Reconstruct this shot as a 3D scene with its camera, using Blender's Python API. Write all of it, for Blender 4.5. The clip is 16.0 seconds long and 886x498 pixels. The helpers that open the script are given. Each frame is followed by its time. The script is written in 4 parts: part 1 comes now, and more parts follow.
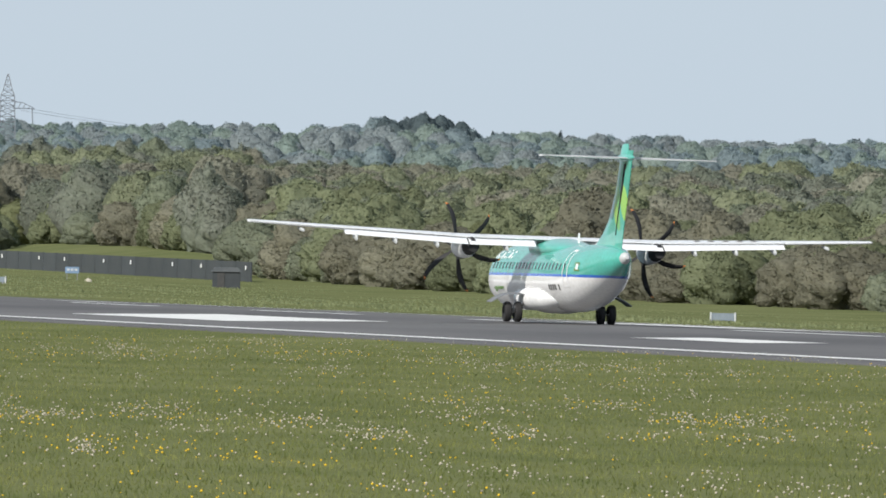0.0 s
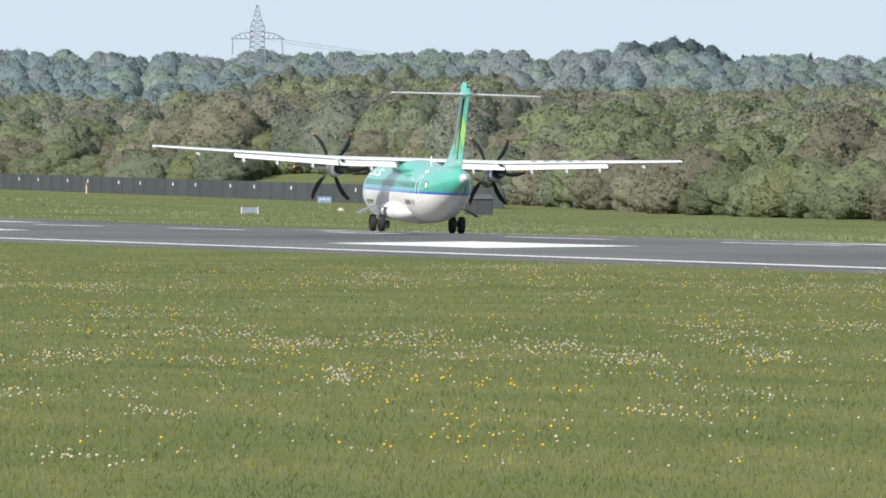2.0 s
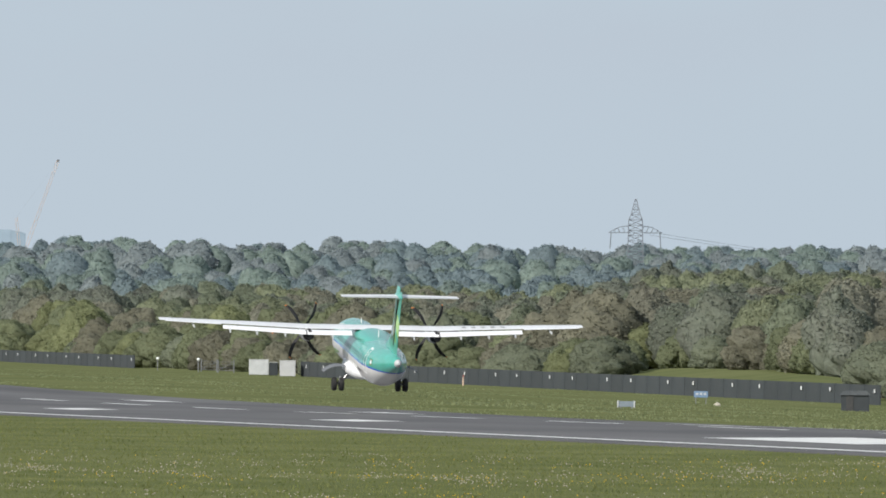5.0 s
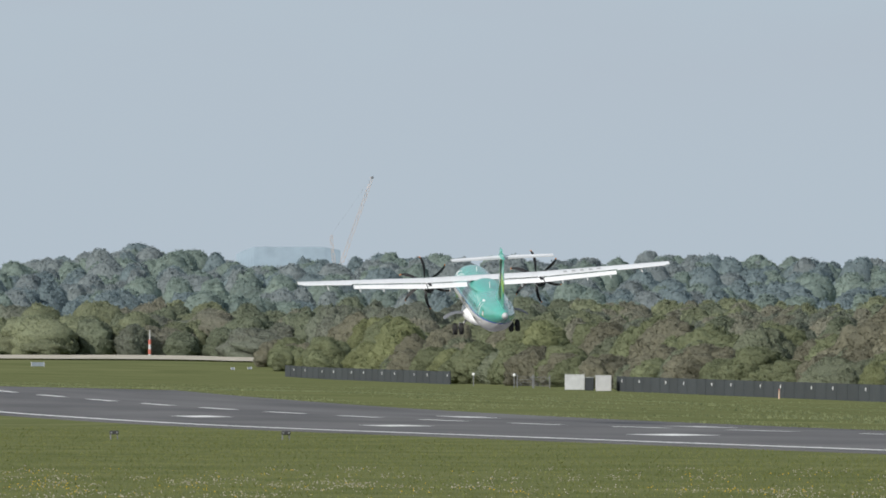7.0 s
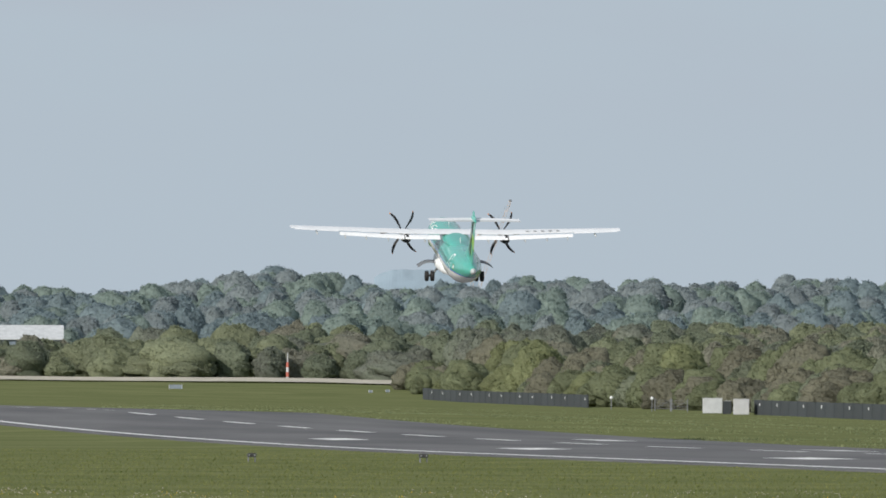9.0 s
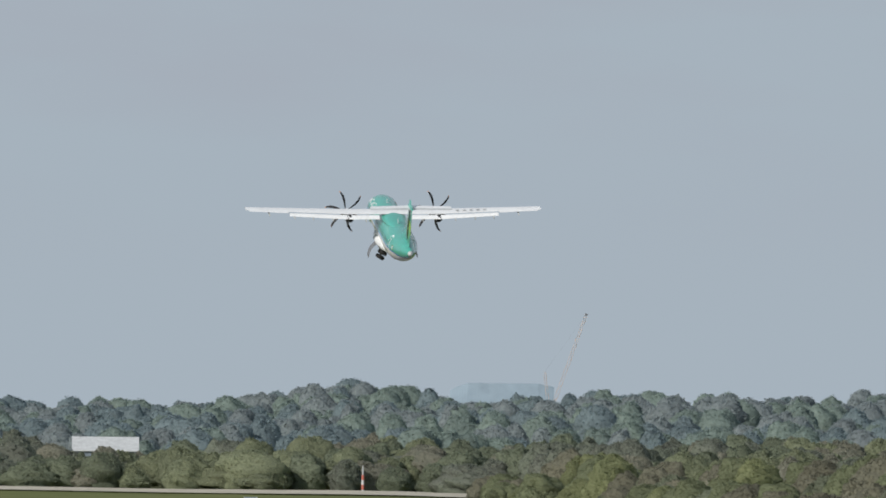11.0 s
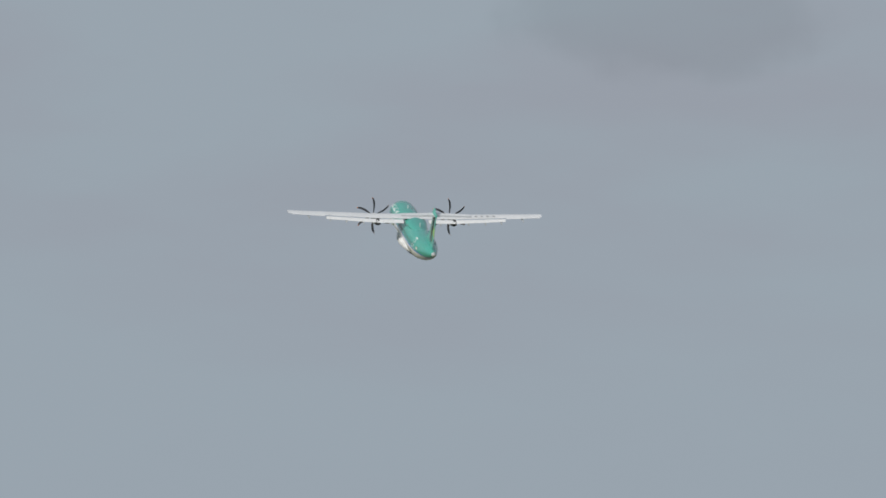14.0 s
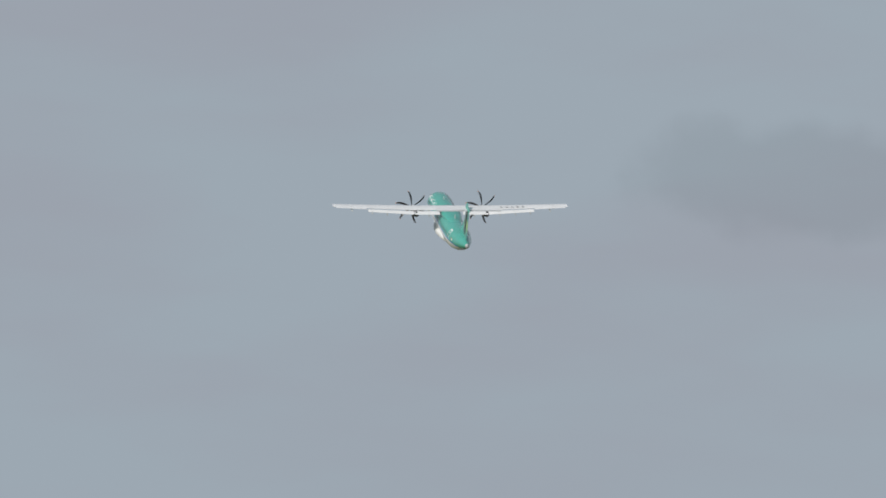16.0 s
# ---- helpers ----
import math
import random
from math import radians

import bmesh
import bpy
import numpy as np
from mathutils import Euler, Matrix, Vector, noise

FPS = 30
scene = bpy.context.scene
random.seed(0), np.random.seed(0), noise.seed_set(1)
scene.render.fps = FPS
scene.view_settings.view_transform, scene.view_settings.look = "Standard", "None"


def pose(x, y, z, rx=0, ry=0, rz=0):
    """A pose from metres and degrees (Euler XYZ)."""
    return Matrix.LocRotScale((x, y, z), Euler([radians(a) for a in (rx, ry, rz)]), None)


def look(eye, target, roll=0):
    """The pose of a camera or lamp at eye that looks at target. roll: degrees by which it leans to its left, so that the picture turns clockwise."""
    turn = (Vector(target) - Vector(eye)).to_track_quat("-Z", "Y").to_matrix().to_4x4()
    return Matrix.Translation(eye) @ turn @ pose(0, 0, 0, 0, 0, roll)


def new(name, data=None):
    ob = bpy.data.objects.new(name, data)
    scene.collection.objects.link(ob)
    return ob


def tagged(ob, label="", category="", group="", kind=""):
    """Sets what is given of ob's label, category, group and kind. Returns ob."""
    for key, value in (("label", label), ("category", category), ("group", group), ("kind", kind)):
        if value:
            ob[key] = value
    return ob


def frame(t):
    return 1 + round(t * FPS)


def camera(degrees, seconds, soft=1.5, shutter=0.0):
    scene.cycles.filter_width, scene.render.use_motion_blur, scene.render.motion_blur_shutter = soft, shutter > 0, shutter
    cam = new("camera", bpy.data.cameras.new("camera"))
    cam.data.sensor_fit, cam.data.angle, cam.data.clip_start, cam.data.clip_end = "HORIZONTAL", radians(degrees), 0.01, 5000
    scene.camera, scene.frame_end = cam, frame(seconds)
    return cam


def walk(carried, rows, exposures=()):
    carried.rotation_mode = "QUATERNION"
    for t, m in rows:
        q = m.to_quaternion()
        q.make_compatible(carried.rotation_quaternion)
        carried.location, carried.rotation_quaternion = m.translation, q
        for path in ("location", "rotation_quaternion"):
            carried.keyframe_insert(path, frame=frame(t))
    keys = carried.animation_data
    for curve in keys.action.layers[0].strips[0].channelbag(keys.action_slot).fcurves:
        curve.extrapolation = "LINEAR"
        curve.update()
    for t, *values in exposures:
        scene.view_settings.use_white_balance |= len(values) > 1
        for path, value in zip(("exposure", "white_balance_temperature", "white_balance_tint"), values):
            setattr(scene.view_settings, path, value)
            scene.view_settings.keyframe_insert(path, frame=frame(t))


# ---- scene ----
# ---- camera ----
EYE = Vector((0.0, 0.0, 3.12))      # on a low viewing mound beside the runway
LENS = 3.600                        # long telephoto
FOCAL = 24950.0                     # 1 radian in units of the chart below
cam = camera(LENS, 16.0, soft=1.75)


def heading(az, el):
    a, e = radians(az), radians(el)
    return Vector((math.sin(a) * math.cos(e), math.cos(a) * math.cos(e), math.sin(e)))


PATH = [  # seconds, azimuth, elevation, roll
    (0.0, 9.9859, 0.0245, 0.955), (0.5, 9.9219, 0.1010, 1.045), (1.0, 9.7154, 0.0110, 0.622),
    (1.5, 9.1647, -0.1984, 0.287), (2.0, 8.9625, -0.2863, 0.046), (2.5, 8.5934, -0.2079, 0.431),
    (3.0, 8.2752, -0.0897, 0.712), (3.5, 7.8538, -0.0269, 0.573), (3.7, 7.7202, 0.0081, 0.460),
    (5.8, 7.2827, 0.6526, 0.718), (6.0, 6.9944, 0.5547, 0.383), (6.5, 6.5225, 0.4672, 0.211),
    (7.0, 6.1460, 0.5437, 0.153), (7.5, 6.0369, 0.4509, -0.050), (8.0, 5.9571, 0.4443, 0.049),
    (8.5, 5.8205, 0.5355, -0.028), (8.7, 5.7326, 0.5844, 0.126), (10.8, 5.3020, 0.9960, 0.505),
    (11.0, 5.2725, 1.0942, 0.539), (11.5, 5.1592, 1.2907, 0.486), (12.0, 4.9755, 1.3757, 0.394),
    (12.5, 4.8436, 1.5985, 0.401), (13.0, 4.7819, 1.9095, 0.401), (13.5, 4.6747, 2.0279, 0.401),
    (14.0, 4.5278, 2.0978, 0.401), (14.5, 4.2771, 2.2316, 0.401), (15.0, 4.2364, 2.3365, 0.401),
    (15.5, 4.1202, 2.4980, 0.401), (16.0, 4.0093, 2.7488, 0.401)]
EXPOSURES = [(0.0, 0.0), (1.5, 0.03), (2.0, 0.27), (2.5, 0.30), (3.0, 0.25), (3.7, 0.22), (5.8, -0.28), (8.7, -0.3), (10.8, -0.48), (11.5, -0.66), (13.0, -0.80), (14.5, -0.78), (16.0, -0.72)]
walk(cam, [(t, look(EYE, EYE + heading(az, el), roll)) for t, az, el, roll in PATH], EXPOSURES)

# ---- world and sun ----
SUN_TO = Vector((-1.05, -0.92, 0.78)).normalized()
SUN_EL = math.asin(SUN_TO.z)
world = bpy.data.worlds.new("sky")
scene.world = world
world.use_nodes = True
wn, wl = world.node_tree.nodes, world.node_tree.links
sky = wn.new("ShaderNodeTexSky")
sky.sky_type, sky.sun_disc = "NISHITA", False
sky.sun_elevation, sky.sun_rotation = SUN_EL, math.atan2(SUN_TO.x, SUN_TO.y)
sky.air_density, sky.dust_density, sky.ozone_density = 1.0, 1.0, 1.0
wn["Background"].inputs["Strength"].default_value = 0.10
# thin haze that whitens the sky towards the horizon all round, with faint veils of cloud
wco = wn.new("ShaderNodeTexCoord")
wsep = wn.new("ShaderNodeSeparateXYZ")
wl.new(wco.outputs["Generated"], wsep.inputs[0])
wfac = wn.new("ShaderNodeMapRange")
wfac.interpolation_type = "SMOOTHSTEP"
for socket, value in (("From Min", 0.10), ("From Max", 0.60), ("To Min", 1.0), ("To Max", 0.60)):
    wfac.inputs[socket].default_value = value
wl.new(wsep.outputs["Z"], wfac.inputs["Value"])
wmap = wn.new("ShaderNodeMapping")
wmap.inputs["Scale"].default_value = (22, 22, 75)
wmap.inputs["Location"].default_value = (3.1, 0.4, 1.3)
wl.new(wco.outputs["Generated"], wmap.inputs[0])
wnoise = wn.new("ShaderNodeTexNoise")
wnoise.inputs["Scale"].default_value, wnoise.inputs["Detail"].default_value = 1.0, 4.0
wl.new(wmap.outputs[0], wnoise.inputs["Vector"])
wveil = wn.new("ShaderNodeMapRange")
wveil.inputs["From Min"].default_value, wveil.inputs["From Max"].default_value = 0.42, 0.62
wl.new(wnoise.outputs["Fac"], wveil.inputs["Value"])
wup = wn.new("ShaderNodeMapRange")
wup.interpolation_type = "SMOOTHSTEP"
wup.inputs["From Min"].default_value, wup.inputs["From Max"].default_value = 0.012, 0.045
wl.new(wsep.outputs["Z"], wup.inputs["Value"])
wamt = wn.new("ShaderNodeMath")
wamt.operation = "MULTIPLY"
wl.new(wveil.outputs[0], wamt.inputs[0])
wl.new(wup.outputs[0], wamt.inputs[1])
# one low bank of grey cloud above the woods
wbank = wn.new("ShaderNodeMapping")
wbank.vector_type = "TEXTURE"
wbank.inputs["Location"].default_value = (math.sin(radians(5.45)), math.cos(radians(5.45)), math.sin(radians(3.05)))
wbank.inputs["Scale"].default_value = (0.0125, 1.0, 0.0050)
wl.new(wco.outputs["Generated"], wbank.inputs[0])
wedge = wn.new("ShaderNodeTexNoise")
wedge.inputs["Scale"].default_value, wedge.inputs["Detail"].default_value = 150.0, 4.0
wl.new(wco.outputs["Generated"], wedge.inputs["Vector"])
wlen = wn.new("ShaderNodeVectorMath")
wlen.operation = "LENGTH"
wl.new(wbank.outputs[0], wlen.inputs[0])
wsum = wn.new("ShaderNodeMath")
wsum.operation = "ADD"
wl.new(wlen.outputs["Value"], wsum.inputs[0])
wl.new(wedge.outputs["Fac"], wsum.inputs[1])
wsoft = wn.new("ShaderNodeMapRange")
wsoft.interpolation_type = "SMOOTHSTEP"
for socket, value in (("From Min", 1.05), ("From Max", 1.55), ("To Min", 0.90), ("To Max", 1.0)):
    wsoft.inputs[socket].default_value = value
wl.new(wsum.outputs[0], wsoft.inputs["Value"])
whaze = wn.new("ShaderNodeMix")
whaze.data_type = "RGBA"
whaze.inputs["A"].default_value, whaze.inputs["B"].default_value = (5.5, 6.45, 7.35, 1), (5.4, 5.95, 6.85, 1)
wl.new(wamt.outputs[0], whaze.inputs["Factor"])
wmix = wn.new("ShaderNodeMix")
wmix.data_type = "RGBA"
wl.new(wfac.outputs[0], wmix.inputs["Factor"])
wl.new(sky.outputs[0], wmix.inputs["A"])
wgrey = wn.new("ShaderNodeVectorMath")
wgrey.operation = "SCALE"
wl.new(whaze.outputs["Result"], wgrey.inputs[0])
wl.new(wsoft.outputs[0], wgrey.inputs["Scale"])
wl.new(wgrey.outputs[0], wmix.inputs["B"])
wl.new(wmix.outputs["Result"], wn["Background"].inputs["Color"])
sun = new("sun", bpy.data.lights.new("sun", "SUN"))
sun.data.energy, sun.data.angle, sun.data.color = 5.0, radians(0.6), (1.0, 0.95, 0.87)
sun.matrix_world = look((0, 0, 60), Vector((0, 0, 60)) - SUN_TO)


# ---- materials ----
def mat(name, a, b=None, rough=0.7, metal=0.0, scale=4.0, fine=None, bump=0.0, rand=0.0, island=0.0, coat=0.0, stretch=None):
    """Two-tone procedural surface: broad patches of a and b, fine grain, bump, and a value shift for each object or island."""
    m = bpy.data.materials.new(name)
    m.use_nodes = True
    n, l = m.node_tree.nodes, m.node_tree.links
    p = n["Principled BSDF"]
    p.inputs["Roughness"].default_value, p.inputs["Metallic"].default_value = rough, metal
    p.inputs["Coat Weight"].default_value = coat
    co = n.new("ShaderNodeTexCoord")
    src = co.outputs["Object"]
    if stretch:
        mp = n.new("ShaderNodeMapping")
        mp.inputs["Scale"].default_value = stretch
        l.new(src, mp.inputs[0])
        src = mp.outputs[0]
    b = b or tuple(c * 0.8 for c in a[:3]) + (1,)
    big = n.new("ShaderNodeTexNoise")
    big.inputs["Scale"].default_value, big.inputs["Detail"].default_value = scale, 5
    l.new(src, big.inputs["Vector"])
    ramp = n.new("ShaderNodeMapRange")
    ramp.inputs["From Min"].default_value, ramp.inputs["From Max"].default_value = 0.35, 0.65
    l.new(big.outputs["Fac"], ramp.inputs["Value"])
    mix = n.new("ShaderNodeMix")
    mix.data_type = "RGBA"
    mix.inputs["A"].default_value, mix.inputs["B"].default_value = a, b
    l.new(ramp.outputs[0], mix.inputs["Factor"])
    out = mix.outputs["Result"]
    small = n.new("ShaderNodeTexNoise")
    small.inputs["Scale"].default_value, small.inputs["Detail"].default_value = fine or scale * 9, 3
    l.new(src, small.inputs["Vector"])
    hsv = n.new("ShaderNodeHueSaturation")
    val = n.new("ShaderNodeMapRange")
    val.inputs["To Min"].default_value, val.inputs["To Max"].default_value = 0.8, 1.2
    l.new(small.outputs["Fac"], val.inputs["Value"])
    last = val.outputs[0]
    for amount, node, sock in ((rand, "ShaderNodeObjectInfo", "Random"), (island, "ShaderNodeNewGeometry", "Random Per Island")):
        if amount:
            r = n.new(node)
            k = n.new("ShaderNodeMapRange")
            k.inputs["To Min"].default_value, k.inputs["To Max"].default_value = 1 - amount, 1 + amount
            l.new(r.outputs[sock], k.inputs["Value"])
            mul = n.new("ShaderNodeMath")
            mul.operation = "MULTIPLY"
            l.new(last, mul.inputs[0])
            l.new(k.outputs[0], mul.inputs[1])
            last = mul.outputs[0]
    l.new(last, hsv.inputs["Value"])
    l.new(out, hsv.inputs["Color"])
    l.new(hsv.outputs[0], p.inputs["Base Color"])
    if bump:
        bp = n.new("ShaderNodeBump")
        bp.inputs["Strength"].default_value, bp.inputs["Distance"].default_value = bump, 0.02
        l.new(small.outputs["Fac"], bp.inputs["Height"])
        l.new(bp.outputs[0], p.inputs["Normal"])
    return m


GREEN = (0.070, 0.43, 0.355, 1)
WHITE = (0.82, 0.83, 0.84, 1)
m_ground = mat("meadow_grass", (0.168, 0.182, 0.084, 1), (0.124, 0.142, 0.062, 1), 0.95, scale=0.05, fine=3.0)
m_asphalt = mat("asphalt", (0.160, 0.158, 0.158, 1), (0.104, 0.102, 0.105, 1), 0.85, scale=0.09, fine=6.0, stretch=(1.0, 0.12, 1.0))
m_ground.node_tree.nodes["Principled BSDF"].inputs["Specular IOR Level"].default_value = 0.0
m_asphalt.node_tree.nodes["Principled BSDF"].inputs["Specular IOR Level"].default_value = 0.15
m_paint = mat("runway_paint", (0.80, 0.80, 0.78, 1), (0.68, 0.68, 0.66, 1), 0.7, scale=0.6)
m_puff = mat("dandelion_clock", (0.48, 0.45, 0.36, 1), (0.37, 0.33, 0.26, 1), 0.9, scale=3, island=0.2)
m_flower = mat("dandelion_flower", (0.75, 0.50, 0.02, 1), (0.65, 0.42, 0.02, 1), 0.8, scale=3)
m_wall = mat("dark_barrier", (0.036, 0.044, 0.050, 1), (0.048, 0.055, 0.060, 1), 0.8, scale=0.2, rand=0.12)
m_white = mat("white_paint", WHITE, (0.70, 0.71, 0.72, 1), 0.55, scale=0.7)
m_greywhite = mat("pale_steel", (0.55, 0.57, 0.58, 1), (0.45, 0.47, 0.48, 1), 0.6, scale=0.7)
m_dark = mat("dark_steel", (0.035, 0.036, 0.038, 1), (0.05, 0.05, 0.05, 1), 0.6, scale=2)
m_blue = mat("blue_sign", (0.17, 0.27, 0.42, 1), None, 0.5, scale=2)
m_gravel = mat("pale_gravel", (0.50, 0.46, 0.38, 1), (0.40, 0.37, 0.30, 1), 0.95, scale=0.2)
m_board = mat("grey_board", (0.20, 0.24, 0.28, 1), (0.16, 0.20, 0.24, 1), 0.6, scale=1.5)
m_galv = mat("galvanised_steel", (0.24, 0.25, 0.27, 1), (0.19, 0.20, 0.22, 1), 0.6, metal=0.3, scale=0.5)
m_pylon = mat("weathered_pylon_steel", (0.19, 0.215, 0.25, 1), (0.16, 0.18, 0.21, 1), 0.7, scale=0.5)
m_red = mat("red_paint", (0.50, 0.14, 0.10, 1), None, 0.6)
# orange paled to paint haze over the far crane; the marker post shares it
m_haze_orange = mat("hazed_orange", (0.60, 0.44, 0.34, 1), None, 0.7)
m_orange = mat("orange_paint", (0.75, 0.28, 0.08, 1), None, 0.6)
m_bark = mat("bark", (0.10, 0.08, 0.06, 1), (0.07, 0.06, 0.045, 1), 0.9, scale=2, bump=0.4)
m_tyre = mat("tyre_rubber", (0.014, 0.014, 0.015, 1), (0.022, 0.022, 0.022, 1), 0.8, scale=6)
m_metal = mat("bare_metal", (0.42, 0.42, 0.42, 1), (0.32, 0.32, 0.32, 1), 0.35, metal=0.8, scale=3)
m_blade = mat("black_blade", (0.018, 0.018, 0.02, 1), (0.028, 0.028, 0.03, 1), 0.75, scale=3)
m_glass = mat("window_glass", (0.03, 0.05, 0.05, 1), (0.04, 0.06, 0.06, 1), 0.12, scale=3)
m_skin_green = mat("green_skin", GREEN, (0.070, 0.385, 0.310, 1), 0.28, scale=0.8, coat=0.5)
m_wing = mat("wing_skin", (0.86, 0.87, 0.88, 1), (0.80, 0.81, 0.82, 1), 0.32, scale=0.6, coat=0.3)
def foliage(name, a, b, scale, fine, depth, vary=0.14, clear=0.5, stretch=None, relief=0.35):
    """Leaf masses: broad colour patches, a strong fine mottle and a deep leafy bump, with some light let through."""
    m = mat(name, a, b, 1.0, scale=scale, fine=fine, rand=0.16, island=vary, bump=relief, stretch=stretch)
    n, l = m.node_tree.nodes, m.node_tree.links
    p = n["Principled BSDF"]
    p.inputs["Specular IOR Level"].default_value = 0.02
    small = [q for q in n if q.type == "TEX_NOISE" and abs(q.inputs["Scale"].default_value - fine) < 1e-6][0]
    small.inputs["Detail"].default_value, small.inputs["Roughness"].default_value = 6.0, 0.7
    bump = [q for q in n if q.type == "BUMP"][0]
    bump.inputs["Distance"].default_value = depth
    rng = [q for q in n if q.type == "MAP_RANGE" and abs(q.inputs["To Min"].default_value - 0.8) < 1e-6][0]
    for socket, value in (("From Min", 0.30), ("From Max", 0.70), ("To Min", 0.76), ("To Max", 1.24)):
        rng.inputs[socket].default_value = value
    tr = n.new("ShaderNodeBsdfTranslucent")
    mix = n.new("ShaderNodeMixShader")
    mix.inputs[0].default_value = clear
    l.new(p.inputs["Base Color"].links[0].from_socket, tr.inputs["Color"])
    l.new(p.outputs[0], mix.inputs[1])
    l.new(tr.outputs[0], mix.inputs[2])
    l.new(mix.outputs[0], n["Material Output"].inputs["Surface"])
    return m


FOLIAGE = {
    "olive": ((0.216, 0.243, 0.148, 1), (0.190, 0.216, 0.132, 1)),
    "brown": ((0.240, 0.236, 0.176, 1), (0.210, 0.210, 0.160, 1)),
    "grey_green": ((0.232, 0.260, 0.186, 1), (0.202, 0.228, 0.166, 1)),
    "lime": ((0.242, 0.266, 0.144, 1), (0.214, 0.238, 0.132, 1)),
    "dark_green": ((0.055, 0.075, 0.060, 1), (0.046, 0.066, 0.054, 1)),
}
m_leaf = {k: foliage(k + "_leaves", a, b, 0.30, 2.2, 0.45, 0.22, 0.45, None, 0.5) for k, (a, b) in FOLIAGE.items()}
# leaf hues greyed and blued a little, as painted-in haze for the middle distance
m_mid = {k: foliage(k + "_hazed_wood_leaves", a, b, 0.12, 1.6, 0.6, 0.22, 0.45, None, 0.5) for k, a, b in (
    ("grey", (0.238, 0.269, 0.213, 1), (0.224, 0.241, 0.203, 1)), ("olive", (0.224, 0.258, 0.183, 1), (0.204, 0.235, 0.171, 1)),
    ("brown", (0.252, 0.249, 0.198, 1), (0.224, 0.232, 0.186, 1)), ("fresh", (0.243, 0.268, 0.174, 1), (0.220, 0.246, 0.164, 1)))}
# ridge leaves: distance haze is mixed into these colours, paler and bluer
m_far = {k: foliage(k + "_hazed_ridge_leaves", a, b, 0.06, 0.9, 0.9, 0.10, 0.45, None, 0.4) for k, a, b in (
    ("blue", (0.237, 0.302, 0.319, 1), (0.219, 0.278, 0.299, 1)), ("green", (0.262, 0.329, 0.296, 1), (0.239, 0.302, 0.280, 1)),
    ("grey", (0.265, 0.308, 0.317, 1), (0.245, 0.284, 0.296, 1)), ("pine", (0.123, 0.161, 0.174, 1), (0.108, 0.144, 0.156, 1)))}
# pale blue is air haze painted onto the hill's surface
m_farhill = mat("hazed_hill", (0.255, 0.325, 0.385, 1), (0.235, 0.305, 0.365, 1), 1.0, scale=0.02)

m_grass = foliage("grass_blades", (0.258, 0.268, 0.094, 1), (0.138, 0.168, 0.056, 1), 0.55, 2.2, 0.001, 0.12, 0.5, (1.0, 0.13, 1.0))

m_verge = foliage("verge_blades", (0.270, 0.298, 0.160, 1), (0.215, 0.245, 0.125, 1), 0.05, 0.5, 0.001, 0.12)


# ---- mesh helpers ----
def link(name, bm, material, parent=None, label="", smooth=True):
    me = bpy.data.meshes.new(name)
    bmesh.ops.recalc_face_normals(bm, faces=bm.faces[:])
    if smooth:
        for f in bm.faces:
            f.smooth = True
    bm.to_mesh(me)
    bm.free()
    for m in material if isinstance(material, (list, tuple)) else [material]:
        me.materials.append(m)
    if smooth:
        me.set_sharp_from_angle(angle=radians(38))
    ob = new(name, me)
    if parent:
        ob.parent = parent
    if label:
        ob["label"] = label
    return ob


def part(name, bm, material, parent, label="", smooth=True):
    return link(name, bm, material, parent, label, smooth)


def thing(name, m, label, category, group="", kind=""):
    e = new(name)
    e.empty_display_size = 0.3
    e.matrix_world = m
    return tagged(e, label, category, group, kind)


def mesh_from(name, verts, faces, material, kind="", label="", category=""):
    me = bpy.data.meshes.new(name)
    me.from_pydata(verts, [], faces)
    me.materials.append(material)
    ob = new(name, me)
    return tagged(ob, label, category, "", kind)


def add_box(bm, cx, cy, cz, sx, sy, sz, m=None):
    r = bmesh.ops.create_cube(bm, size=1.0, matrix=Matrix.Translation((cx, cy, cz)) @ Matrix.Diagonal((sx, sy, sz, 1)))
    if m:
        bmesh.ops.transform(bm, matrix=m, verts=r["verts"])
    return r["verts"]


def box_bm(cx, cy, cz, sx, sy, sz, bevel=0.0):
    bm = bmesh.new()
    add_box(bm, cx, cy, cz, sx, sy, sz)
    if bevel:
        bmesh.ops.bevel(bm, geom=bm.edges[:], offset=bevel, segments=2, affect="EDGES")
    return bm


def add_tube(bm, a, b, r0, r1=None, seg=8):
    a, b = Vector(a), Vector(b)
    d = b - a
    m = Matrix.Translation((a + b) / 2) @ d.to_track_quat("Z", "Y").to_matrix().to_4x4()
    bmesh.ops.create_cone(bm, cap_ends=True, segments=seg, radius1=r0, radius2=r0 if r1 is None else r1, depth=d.length, matrix=m)


def tube_bm(a, b, r0, r1=None, seg=10):
    bm = bmesh.new()
    add_tube(bm, a, b, r0, r1, seg)
    return bm


def loft(rings, closed=True):
    """A skin over rings of equal count, capped at both ends."""
    bm = bmesh.new()
    rows = [[bm.verts.new(v) for v in ring] for ring in rings]
    n = len(rows[0])
    for p, q in zip(rows, rows[1:]):
        for i in range(n):
            bm.faces.new((p[i], p[(i + 1) % n], q[(i + 1) % n], q[i]))
    if closed:
        bm.faces.new(rows[0][::-1])
        bm.faces.new(rows[-1])
    return bm


def ellipse(y, zc, rx, rz, n=40, x0=0.0):
    return [(x0 + rx * math.sin(2 * math.pi * i / n), y, zc + rz * math.cos(2 * math.pi * i / n)) for i in range(n)]


